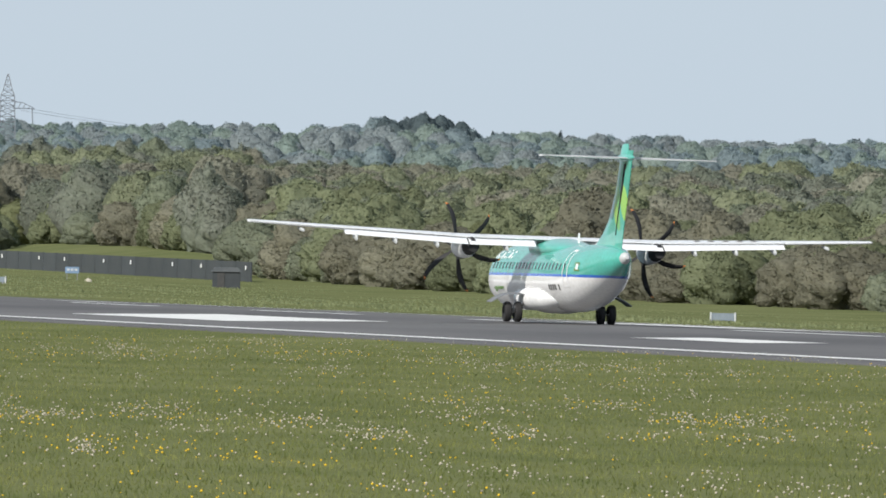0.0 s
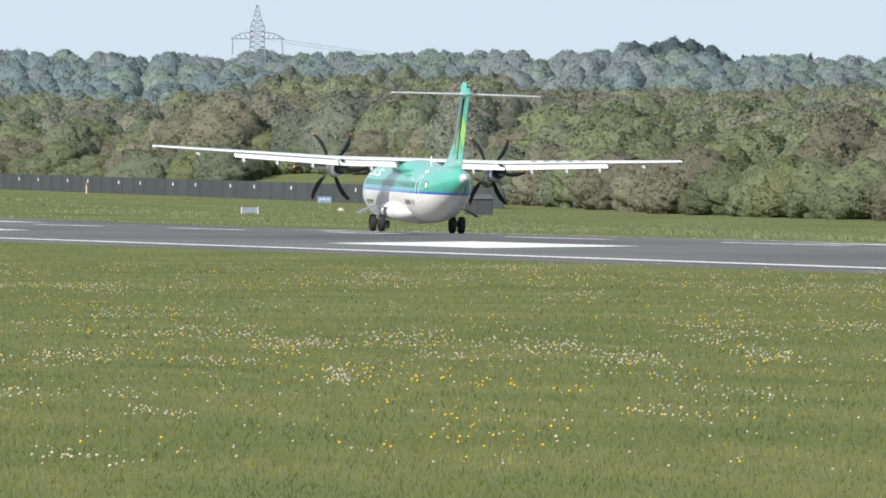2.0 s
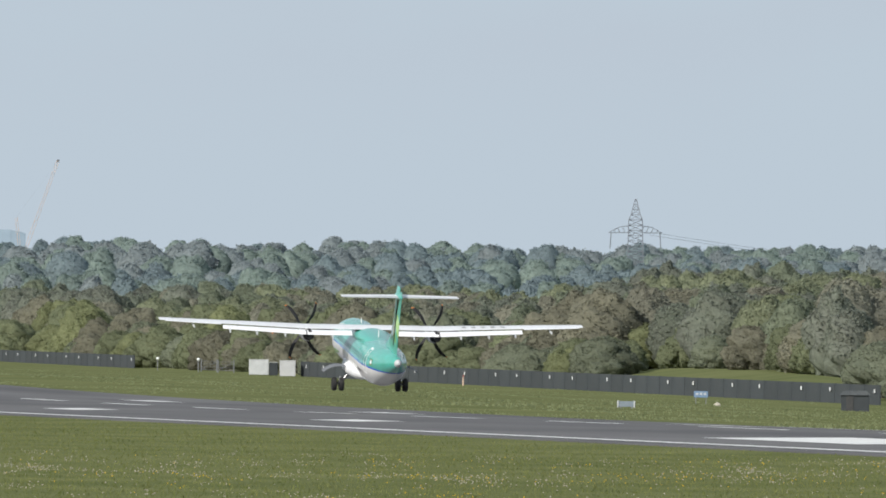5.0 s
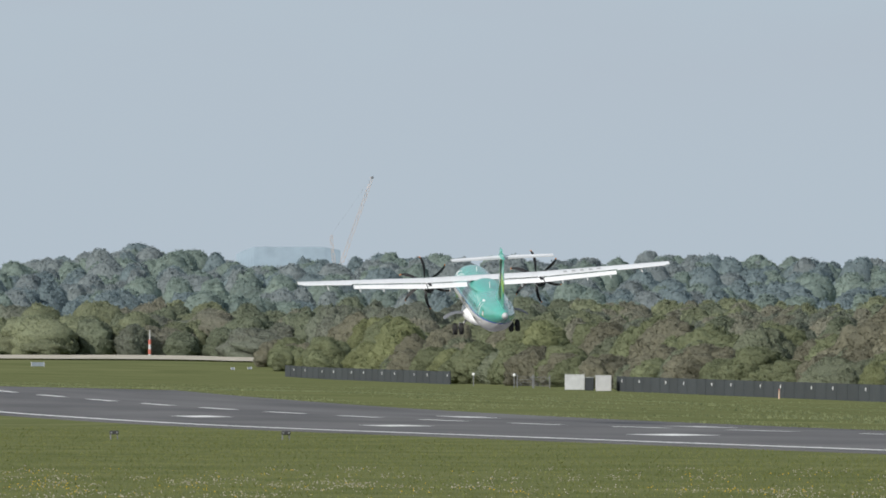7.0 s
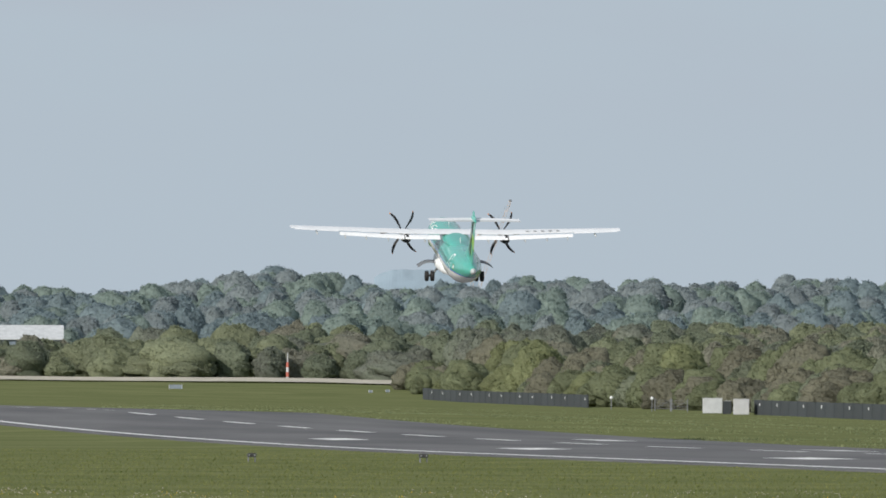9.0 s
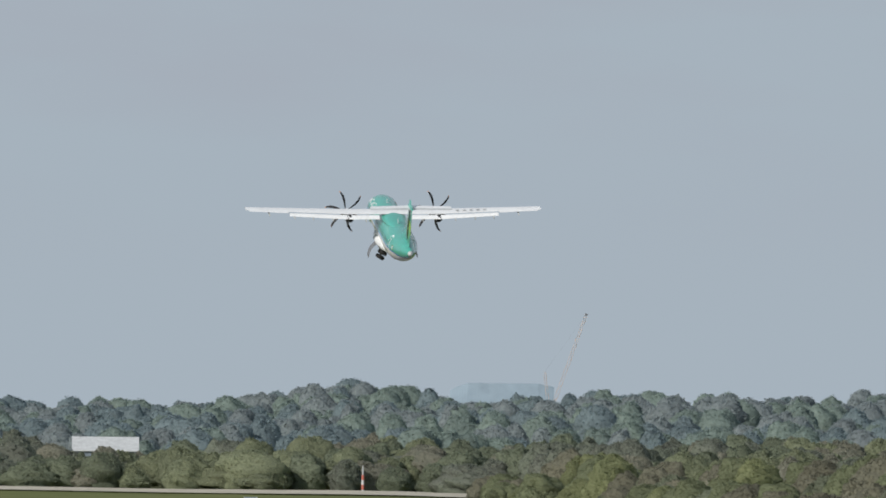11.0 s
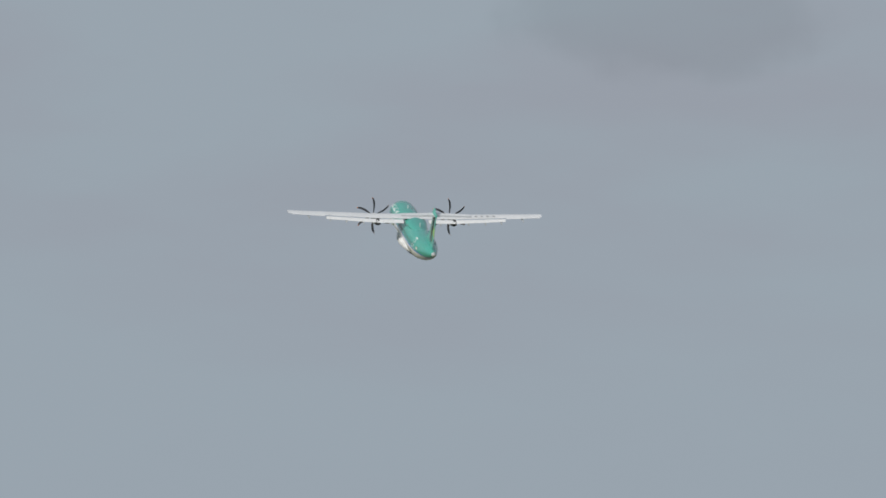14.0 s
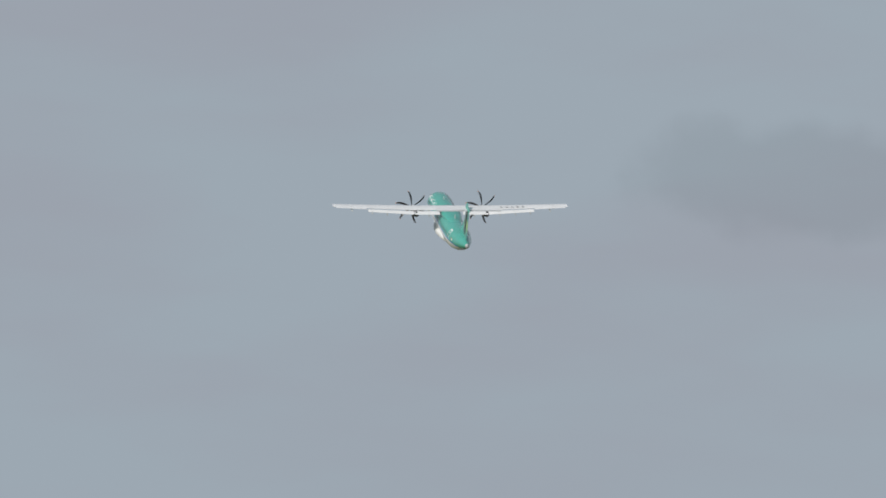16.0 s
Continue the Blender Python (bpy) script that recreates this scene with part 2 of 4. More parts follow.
def foil(le, te, thick, n=9):
    """An aerofoil outline as (chordwise, half-thickness) pairs, round the section."""
    up = []
    for i in range(n):
        s = 0.5 - 0.5 * math.cos(math.pi * i / (n - 1))
        up.append((le + (te - le) * s, thick * (2.6 * math.sqrt(s) - 1.3 * s - 1.25 * s * s) * 0.72 + 0.006))
    return up + [(c, -0.75 * h) for c, h in up[::-1]]


def chart(v, below, dist):
    """A place from its bearing and drop under the horizon (in FOCAL units) and its distance."""
    a = v / FOCAL
    return Vector((dist * math.sin(a), dist * math.cos(a), EYE.z - below / FOCAL * dist))


# ---- the lie of the land ----
CENTRE = 110.2           # the runway's centreline, parallel to y
HALF = 22.6
WALL_X = 286.0


def rise(y):
    if y < 900:
        return 0.0
    s = (min(y, 1500) - 900) / 400
    return 1.0 * s * s + max(0, y - 1500) * 0.0012


def wall_ground(y):
    return -0.6 + 0.0040 * (y - 1781)


def smooth(a, b, x):
    s = min(1.0, max(0.0, (x - a) / (b - a)))
    return s * s * (3 - 2 * s)


RIDGE = ((1000, 196), (1580, 207), (1790, 205), (1990, 222), (2100, 237), (2230, 238), (2310, 218), (2390, 212), (2550, 232), (2700, 226), (2930, 224),
         (3125, 238), (3200, 226), (3420, 220), (3620, 224), (3850, 232), (4050, 224), (4200, 230), (4310, 240), (4400, 220), (4620, 218), (4850, 212), (5200, 222), (6500, 215))


def ridge(v):
    """Height of the wooded skyline over the horizon by bearing."""
    for (a, h), (b, g) in zip(RIDGE, RIDGE[1:]):
        if a <= v <= b:
            return h + (g - h) * smooth(a, b, v)
    return 205.0


def gz(x, y):
    """Height of the ground: level meadow, the runway's crown, the strip beyond it, an embankment, then wooded slopes."""
    base = rise(y)
    if abs(x - CENTRE) < HALF:
        return base + (0.26 if x < CENTRE else 0.26 + 0.14 * smooth(1100, 800, y)) * (1 - abs(x - CENTRE) / HALF) - (0 if x < CENTRE else 0.14 * smooth(1100, 800, y))
    if x < CENTRE:
        near = base - 0.02 - 0.10 * smooth(CENTRE - HALF, CENTRE - HALF - 6, x)
        far = near
    else:
        near = base - 0.02 - 0.14 * smooth(1100, 800, y)
        far = wall_ground(y)
    k = smooth(CENTRE + HALF, WALL_X, x)
    z = near * (1 - k) + far * k
    bank = smooth(2900, 3260, y)
    if y > 1700:
        zb = 7.9 - 0.009 * (x - 218)
        z = z * (1 - smooth(1700, 2900, y)) + (smooth(1700, 2900, y)) * (wall_ground(min(y, 2950)) + 0.012 * (WALL_X - x) * (x < WALL_X))
        z = z * (1 - bank) + zb * bank
    if y < 1100:
        return z
    r, bearing = math.hypot(x, y), FOCAL * math.atan2(x, y)
    z += smooth(15, 240, x - WALL_X) * 4.5
    z += smooth(3, 26, x - WALL_X) * 3.0 * smooth(4040, 4000, bearing) * smooth(3400, 3600, bearing)
    top = EYE.z + ridge(bearing) / FOCAL * r - 14.2
    k = smooth(3000, 4450, r)
    return z * (1 - k) + top * k


# ---- ground and runway ----
def build_ground():
    xs = [-2500, -1200, -500, -200, -80, 0, 30, 50, 65, 75, 82, 86] + [CENTRE - HALF - 0.01] + [CENTRE + HALF + 0.01] + [140, 155, 175, 200, 230, 260, 286, 310, 340, 380, 430, 500, 600, 750, 950, 1300, 2000, 3500]
    ys = [-600, -200, 0] + list(range(60, 1600, 30)) + list(range(1600, 4900, 75)) + [4950, 6000, 9000]
    verts = [(x, y, gz(x, y) - 0.03) for y in ys for x in xs]
    n = len(xs)
    faces = [(j * n + i, j * n + i + 1, (j + 1) * n + i + 1, (j + 1) * n + i) for j in range(len(ys) - 1) for i in range(n - 1)]
    ob = mesh_from("ground", verts, faces, m_ground, "structure", "mown green airfield grass running out to wooded slopes", "ground")
    for p in ob.data.polygons:
        p.use_smooth = True


def strip(name, x0, x1, y0, y1, material, lift, label, category, kind="structure", nx=2):
    ys = [y0 + (y1 - y0) * i / max(1, round((y1 - y0) / 25)) for i in range(max(1, round((y1 - y0) / 25)) + 1)]
    xs = [x0 + (x1 - x0) * i / nx for i in range(nx + 1)]
    verts = [(x, y, gz(x, y) + lift) for y in ys for x in xs]
    n = len(xs)
    faces = [(j * n + i, j * n + i + 1, (j + 1) * n + i + 1, (j + 1) * n + i) for j in range(len(ys) - 1) for i in range(n - 1)]
    return mesh_from(name, verts, faces, material, kind, label, category)


def build_runway():
    slab = strip("runway", CENTRE - HALF, CENTRE + HALF, -300, 2300, m_asphalt, 0.02, "grey weathered asphalt runway with a low crown", "runway", nx=12)
    bm = bmesh.new()
    bm.from_mesh(slab.data)
    rim = [e for e in bm.edges if e.is_boundary]
    down = bmesh.ops.extrude_edge_only(bm, edges=rim)
    bmesh.ops.translate(bm, vec=(0, 0, -0.5), verts=[v for v in down["geom"] if isinstance(v, bmesh.types.BMVert)])
    bm.to_mesh(slab.data)
    bm.free()
    edge = "solid white painted runway edge line"
    strip("runway_edge_line", CENTRE - 20.45, CENTRE - 19.55, -300, 2300, m_paint, 0.032, edge, "road marking")
    strip("runway_edge_line", CENTRE + 19.55, CENTRE + 20.45, -300, 840, m_paint, 0.032, edge, "road marking")
    y = DASH0
    while y < 1700:
        o = strip("centreline_dash", CENTRE - 0.45, CENTRE + 0.45, y, y + 30, m_paint, 0.034, "white painted centreline dash on the runway", "road marking")
        o["group"] = "runway centreline dashes"
        y += DASH
    for k, yb in enumerate(BARS):
        for side in (-1, 1):
            big = k == 1
            w, ln, off = (7.0, 46.0, 11.5) if big else (3.0, 22.5, 10.5)
            xc = CENTRE + side * (off if not big else 10.6)
            o = strip("touchdown_bar", xc - w / 2, xc + w / 2, yb - ln / 2, yb + ln / 2, m_paint, 0.036,
                      "broad white painted aiming bar on the runway" if big else "white painted touchdown bar on the runway", "road marking")
            o["group"] = "runway touchdown bars"


# bearing of a mark on a line parallel to the runway gives its distance along it
DASH0, DASH = FOCAL * CENTRE / 4562 - 15 - 60 * 8, 60.0
BAR_X = CENTRE - 10.6
BARS = [FOCAL * BAR_X / v for v in (4912, 3997, 3096, 2601, 2253)]
build_ground()
build_runway()


# ---- grass and flowers of the meadow ----
def scatter_rows(n, lo, hi, power):
    """Places in the wedge of meadow before the runway: range by a power law, bearing even."""
    u = np.random.rand(n)
    r = (lo ** power + u * (hi ** power - lo ** power)) ** (1 / power)
    a = np.radians(3.4 + 9.2 * np.random.rand(n))
    x, y = r * np.sin(a), r * np.cos(a)
    keep = x < CENTRE - HALF - 0.25
    return x[keep], y[keep], r[keep]


def field_z(x, y):
    s = np.clip((np.minimum(y, 1500) - 900) / 400, 0, None)
    return s * s - 0.05 - 0.10 * np.clip((CENTRE - HALF - x) / 6, 0, 1)


def blades(name, x, y, z, h, w, label, material):
    """Loose blades as one mesh, each a narrow leaning triangle."""
    k = len(x)
    t = np.random.rand(k) * 6.283
    lean = np.random.randn(k, 2) * 0.045
    v = np.zeros((k, 3, 3))
    v[:, 0] = np.stack([x - np.cos(t) * w, y - np.sin(t) * w, z], 1)
    v[:, 1] = np.stack([x + np.cos(t) * w, y + np.sin(t) * w, z], 1)
    v[:, 2] = np.stack([x + lean[:, 0], y + lean[:, 1], z + h], 1)
    me = bpy.data.meshes.new(name)
    me.vertices.add(3 * k)
    me.vertices.foreach_set("co", v.ravel())
    me.loops.add(3 * k)
    me.loops.foreach_set("vertex_index", np.arange(3 * k))
    me.polygons.add(k)
    me.polygons.foreach_set("loop_start", np.arange(k) * 3)
    me.polygons.foreach_set("loop_total", np.full(k, 3))
    me.update(calc_edges=True)
    me.materials.append(material)
    tagged(new(name, me), label, "grass", "", "stuff")


def build_grass(n=520000):
    x, y, r = scatter_rows(n, 125, 1000, 0.12)
    k = len(x)
    patch = 0.6 + 0.8 * np.array([noise.noise((a * 0.12, b * 0.05, 0)) for a, b in zip(x[::40], y[::40])]).repeat(40)[:k]
    h = (0.06 + 0.12 * np.random.rand(k)) * np.clip(patch, 0.45, 1.3)
    blades("grass", x, y, field_z(x, y) - 0.03, h, 0.006 + r * 0.00006 * np.random.rand(k), "uneven green meadow grass beside the runway", m_grass)
    # rougher tufts on the strip beyond the runway
    r, a = 560 + 1900 * np.random.rand(110000) ** 1.2, np.radians(4.2 + 8.2 * np.random.rand(110000))
    x, y = r * np.sin(a), r * np.cos(a)
    tuft = np.array([noise.noise((p * 0.10, q * 0.02, 7)) + 0.5 * noise.noise((p * 0.5, q * 0.06, 2)) for p, q in zip(x, y)])
    keep = (x > CENTRE + HALF + 0.3) & (x < WALL_X - 1) & (tuft > 0.02)
    x, y, r, tuft = x[keep], y[keep], r[keep], tuft[keep]
    z = np.array([gz(p, q) for p, q in zip(x, y)]) - 0.05
    blades("verge_grass", x, y, z, (0.08 + 0.25 * tuft) * (0.6 + 0.6 * np.random.rand(len(x))), 0.03 + r * 0.00005, "rough tufted grass on the strip beyond the runway", m_verge)


# drifts where the flowers stand thick: bearing from and to, drop under the horizon, how many clocks and flowers
DRIFTS = ((4714, 4964, 283, 150, 50), (4440, 4520, 316, 60, 14), (4180, 4290, 320, 40, 10), (4560, 4700, 262, 70, 10), (2966, 3126, 319, 110, 24), (3166, 3336, 316, 90, 10),
          (2936, 3036, 284, 20, 40), (3276, 3536, 241, 90, 20), (3766, 3916, 281, 60, 16), (3690, 3740, 351, 50, 6), (3560, 3660, 300, 40, 12), (4020, 4140, 296, 50, 14))


def drifts(rng, which):
    for v0, v1, below, *many in DRIFTS:
        for _ in range(many[which]):
            a, r = rng.uniform(v0, v1) / FOCAL, 3.15 * FOCAL / (below + rng.normal() * 6)
            yield r * math.sin(a), r * math.cos(a)


def build_flowers(name, count, size, material, label, seed, low, high):
    rng = np.random.default_rng(seed)
    x, y, r = scatter_rows(count * 14, 150, 520, 1.1)
    pick = []
    for i in range(len(x)):
        c = noise.noise((x[i] * 0.75, y[i] * 0.12, 3.0 + 0.05 * seed)) + 0.6 * noise.noise((x[i] * 0.13, y[i] * 0.03, 3.0 + seed * 0.1))
        if c > 0.46 - 0.10 * rng.random() or rng.random() < 0.025:
            pick.append(i)
        if len(pick) >= count:
            break
    places = [(x[i], y[i]) for i in pick] + list(drifts(rng, 0 if seed == 3 else 1))
    bm = bmesh.new()
    bmesh.ops.create_icosphere(bm, subdivisions=1, radius=1.0)
    base = np.array([v.co[:] for v in bm.verts])
    tri = np.array([[v.index for v in f.verts] for f in bm.faces])
    bm.free()
    V, F = [], []
    for j, (px, py) in enumerate(places):
        s = size * (0.45 + 0.75 * rng.random())
        z = float(field_z(px, py)) + low + (high - low) * rng.random()
        t = rng.random() * 1.6
        rot = np.array([(math.cos(t), -math.sin(t), 0), (math.sin(t), math.cos(t), 0), (0, 0, 1)])
        V.append((base * (s, s, s * 0.85)) @ rot + (px, py, z))
        F.append(tri + len(base) * j)
    ob = mesh_from(name, np.concatenate(V).tolist(), np.concatenate(F).tolist(), material, "stuff", label, "flowers")
    ob.data.polygons.foreach_set("use_smooth", np.ones(len(ob.data.polygons), bool))


build_grass()
build_flowers("dandelion_clocks", 9000, 0.021, m_puff, "white dandelion seed heads scattered in the grass", 3, 0.08, 0.22)
build_flowers("dandelion_flowers", 2200, 0.020, m_flower, "yellow dandelion flowers scattered in the grass", 8, 0.05, 0.17)


# ---- woods ----
def unit_dome(rings, segs):
    """A dome that closes in towards its foot, as points and triangles."""
    v = [(0, 0, 1.0)]
    for a in range(1, rings + 1):
        th = 0.80 * math.pi * a / rings
        v += [(math.sin(th) * math.cos(6.2832 * (q + 0.5 * (a % 2)) / segs), math.sin(th) * math.sin(6.2832 * (q + 0.5 * (a % 2)) / segs), math.cos(th)) for q in range(segs)]
    f = [(0, 1 + q, 1 + (q + 1) % segs) for q in range(segs)]
    for a in range(rings - 1):
        for q in range(segs):
            p0, p1 = 1 + a * segs + q, 1 + a * segs + (q + 1) % segs
            f += [(p0, p0 + segs, p1 + segs), (p0, p1 + segs, p1)]
    return np.array(v), np.array(f)


def billow(p, rng, freq, count=7):
    """Rounded lumps with soft creases between them, about -1 to 1."""
    out = np.zeros(p.shape[:-1])
    for _ in range(count):
        k = rng.normal(size=3)
        k *= freq * (0.7 + 0.6 * rng.random()) / np.linalg.norm(k)
        out += np.abs(np.sin(p @ k + 6.28 * rng.random())) - 0.637
    return out * 1.9 / math.sqrt(count)


def lumpy(feet, radii, heights, dome, rng, rough=1.0, cone=0.0):
    """The inner masses of crowns: domes with rounded lumps."""
    U = dome[0]
    c, r, h = np.asarray(feet, float), np.asarray(radii, float), np.asarray(heights, float)
    n, m = len(c), len(U)
    p = U[None] + rng.normal(size=(n, 1, 3)) * 40
    k = 1 + rough * (0.17 * billow(p, rng, 2.6) + 0.15 * billow(p, rng, 6.0) + 0.07 * billow(p, rng, 13.0) + 0.07 * (rng.random((n, m)) - 0.5))
    thin = np.clip(1 - cone * (0.5 + 0.5 * U[:, 2]), 0.04, 1)
    S = np.empty((n, m, 3))
    S[..., 0] = U[None, :, 0] * thin * k * r[:, None]
    S[..., 1] = U[None, :, 1] * thin * k * r[:, None]
    S[..., 2] = h[:, None] * (0.42 + 0.53 * U[None, :, 2] * (0.40 + 0.60 * k))
    return S + c[:, None]


def leaves(S, feet, heights, dome, sprays, size, rng, low=-0.6, sunny=False):
    """Small leaf sprays that face all ways, strewn over the crowns S above the share low; sunny: on the side to the airfield."""
    U, T = dome
    c, h = np.asarray(feet, float), np.asarray(heights, float)
    mid = U[T].mean(1)
    T = T[(mid[:, 2] > low) & ((mid[:, 1] < 0.35) | (not sunny))]
    total = len(c) * sprays
    own = np.repeat(np.arange(len(c)), sprays)
    f = T[rng.integers(0, len(T), total)]
    w = rng.dirichlet((1, 1, 1), total)
    pos = sum(S[own, f[:, q]] * w[:, q, None] for q in range(3))
    d = pos - (c + np.array((0, 0, 0.4)) * h[:, None])[own]
    d /= np.linalg.norm(d, axis=1)[:, None] + 1e-9
    s = (size * (0.5 + 0.8 * rng.random(total)))[:, None]
    lie = np.cross(S[own, f[:, 1]] - S[own, f[:, 0]], S[own, f[:, 2]] - S[own, f[:, 0]])
    lie /= np.linalg.norm(lie, axis=1)[:, None] + 1e-9
    lie *= np.sign((lie * d).sum(1))[:, None]
    pos += (0.5 * lie + 0.5 * d) * s * (0.04 + 1.5 * rng.random((total, 1)) ** 2)
    nrm = lie + 0.45 * rng.normal(size=d.shape)
    nrm /= np.linalg.norm(nrm, axis=1)[:, None]
    t = np.cross(nrm, rng.normal(size=d.shape))
    t /= np.linalg.norm(t, axis=1)[:, None] + 1e-9
    b = np.cross(nrm, t)
    return np.stack([pos + t * s, pos - t * s * 0.55 + b * s * 0.8, pos - t * s * 0.55 - b * s * 0.8], 1).reshape(-1, 3)


def leafy_mesh(name, masses, sprays):
    """One mesh of inner masses [(S, dome)] and leaf triangles."""
    V, F, at = [], [], 0
    for S, (U, T) in masses:
        V.append(S.reshape(-1, 3))
        F.append((T[None] + (at + len(U) * np.arange(len(S)))[:, None, None]).reshape(-1, 3))
        at += len(S) * len(U)
    soft = sum(len(f) for f in F)
    if len(sprays):
        V.append(sprays)
        F.append((at + np.arange(len(sprays))).reshape(-1, 3))
    V, F = np.concatenate(V), np.concatenate(F)
    me = bpy.data.meshes.new(name)
    me.vertices.add(len(V))
    me.vertices.foreach_set("co", V.ravel())
    me.loops.add(3 * len(F))
    me.loops.foreach_set("vertex_index", F.ravel().astype(np.int32))
    me.polygons.add(len(F))
    me.polygons.foreach_set("loop_start", np.arange(len(F)) * 3)
    me.polygons.foreach_set("loop_total", np.full(len(F), 3))
    me.polygons.foreach_set("use_smooth", np.arange(len(F)) < soft)
    me.update(calc_edges=True)
    return me


def foliage_mesh(name, feet, radii, heights, dome, sprays, size, rng, rough=1.0, cone=0.0):
    S = lumpy(feet, radii, heights, dome, rng, rough, cone)
    return leafy_mesh(name, [(S, dome)], leaves(S, feet, heights, dome, sprays, size, rng))


NEAR_DOME, MID_DOME, FAR_DOME = unit_dome(14, 20), unit_dome(11, 15), unit_dome(8, 12)


DEEP_DOME = unit_dome(5, 8)


def crown_mesh(name, seed, height, width, cone=False):
    """One crown, or a few grown into each other."""
    rng = np.random.default_rng(seed)
    if cone:
        return foliage_mesh(name, [(0, 0, 0)], [width / 2], [height], NEAR_DOME, 2500, 0.20, rng, 0.5, 0.9)
    feet, R, H = [(0, 0, 0)], [width * 0.40], [height]
    for q in range(4):
        a, d = q * 1.6 + rng.random(), width * (0.20 + 0.14 * rng.random())
        feet.append((d * math.cos(a), d * math.sin(a), 0))
        R.append(width * (0.22 + 0.10 * rng.random()))
        H.append(height * (0.55 + 0.36 * rng.random()))
    return foliage_mesh(name, feet, R, H, NEAR_DOME, 2200, 0.20, rng)


def trunk_mesh(seed, height):
    rng = random.Random(seed)
    bm = bmesh.new()
    add_tube(bm, (0, 0, -0.5), (0.1, 0.05, height * 0.45), 0.28, 0.18, 7)
    for k in range(5):
        a, z = k * 1.3 + rng.random(), height * (0.25 + 0.08 * k)
        add_tube(bm, (0, 0, z), (math.cos(a) * height * 0.2, math.sin(a) * height * 0.2, z + height * 0.28), 0.11, 0.03, 5)
    me = bpy.data.meshes.new("trunk")
    bm.to_mesh(me)
    bm.free()
    me.materials.append(m_bark)
    return me


TREE_KINDS = {"olive": ("olive-green broadleaf tree in spring leaf", "tree", 1.0), "brown": ("brownish tree with leaf buds still opening", "tree", 1.0),
              "grey_green": ("pale grey-green willow-like bushy tree", "tree", 0.9), "lime": ("yellow-green oak tree in fresh leaf", "tree", 1.05),
              "dark_green": ("narrow dark green conifer tree", "conifer", 1.1)}
TREES = {}
for kind in TREE_KINDS:
    for i in range(3 if kind != "dark_green" else 1):
        cone = kind == "dark_green"
        cm = crown_mesh("crown", 11 * (i + 1) + len(kind), 11.0, 4.2 if cone else 10.5, cone)
        cm.materials.append(m_leaf[kind])
        TREES[kind, i] = (cm, trunk_mesh(i + len(kind), 11.0))


def tree(kind, i, x, y, scale, turn, sink=0.0, wide=1.0):
    label, cat, k = TREE_KINDS[kind]
    e = thing("conifer_tree" if kind == "dark_green" else "tree", pose(x, y, gz(x, y) - 0.1 - sink, 0, 0, turn), label, cat, "trees of the wood behind the barrier")
    e.scale = (scale * k * wide, scale * k * wide, scale * k)
    for nm, me in zip(("crown", "trunk"), TREES[kind, i if (kind, i) in TREES else 0]):
        new(nm, me).parent = e
    return e


KINDS = ["olive", "olive", "brown", "brown", "grey_green", "grey_green", "olive", "brown", "olive", "grey_green", "brown", "olive", "lime"]


def build_near_wood():
    rng = random.Random(5)
    for row, (dx, step, sc) in enumerate(((13, 14.0, 0.62), (27, 15.0, 0.98))):
        y = 1230.0 + row * 3
        while y < 3150:
            x = WALL_X + dx + rng.uniform(-3, 5) + 10 * noise.noise((y * 0.004, row, 1))
            back = 1.075 if 3540 < FOCAL * math.atan2(x, y) < 4010 else 1.0      # the grass bank behind the barrier stays clear
            s = sc * (0.8 + 0.4 * rng.random()) * (1 + 0.3 * noise.noise((y * 0.01, row * 3.0, 2)))
            tree(rng.choice(KINDS), rng.randrange(3), x * back, y * back, s, rng.uniform(0, 360), wide=1.2 if row else 1.5)
            y += step * (0.6 + 0.5 * rng.random()) * (0.55 + y / 2800)


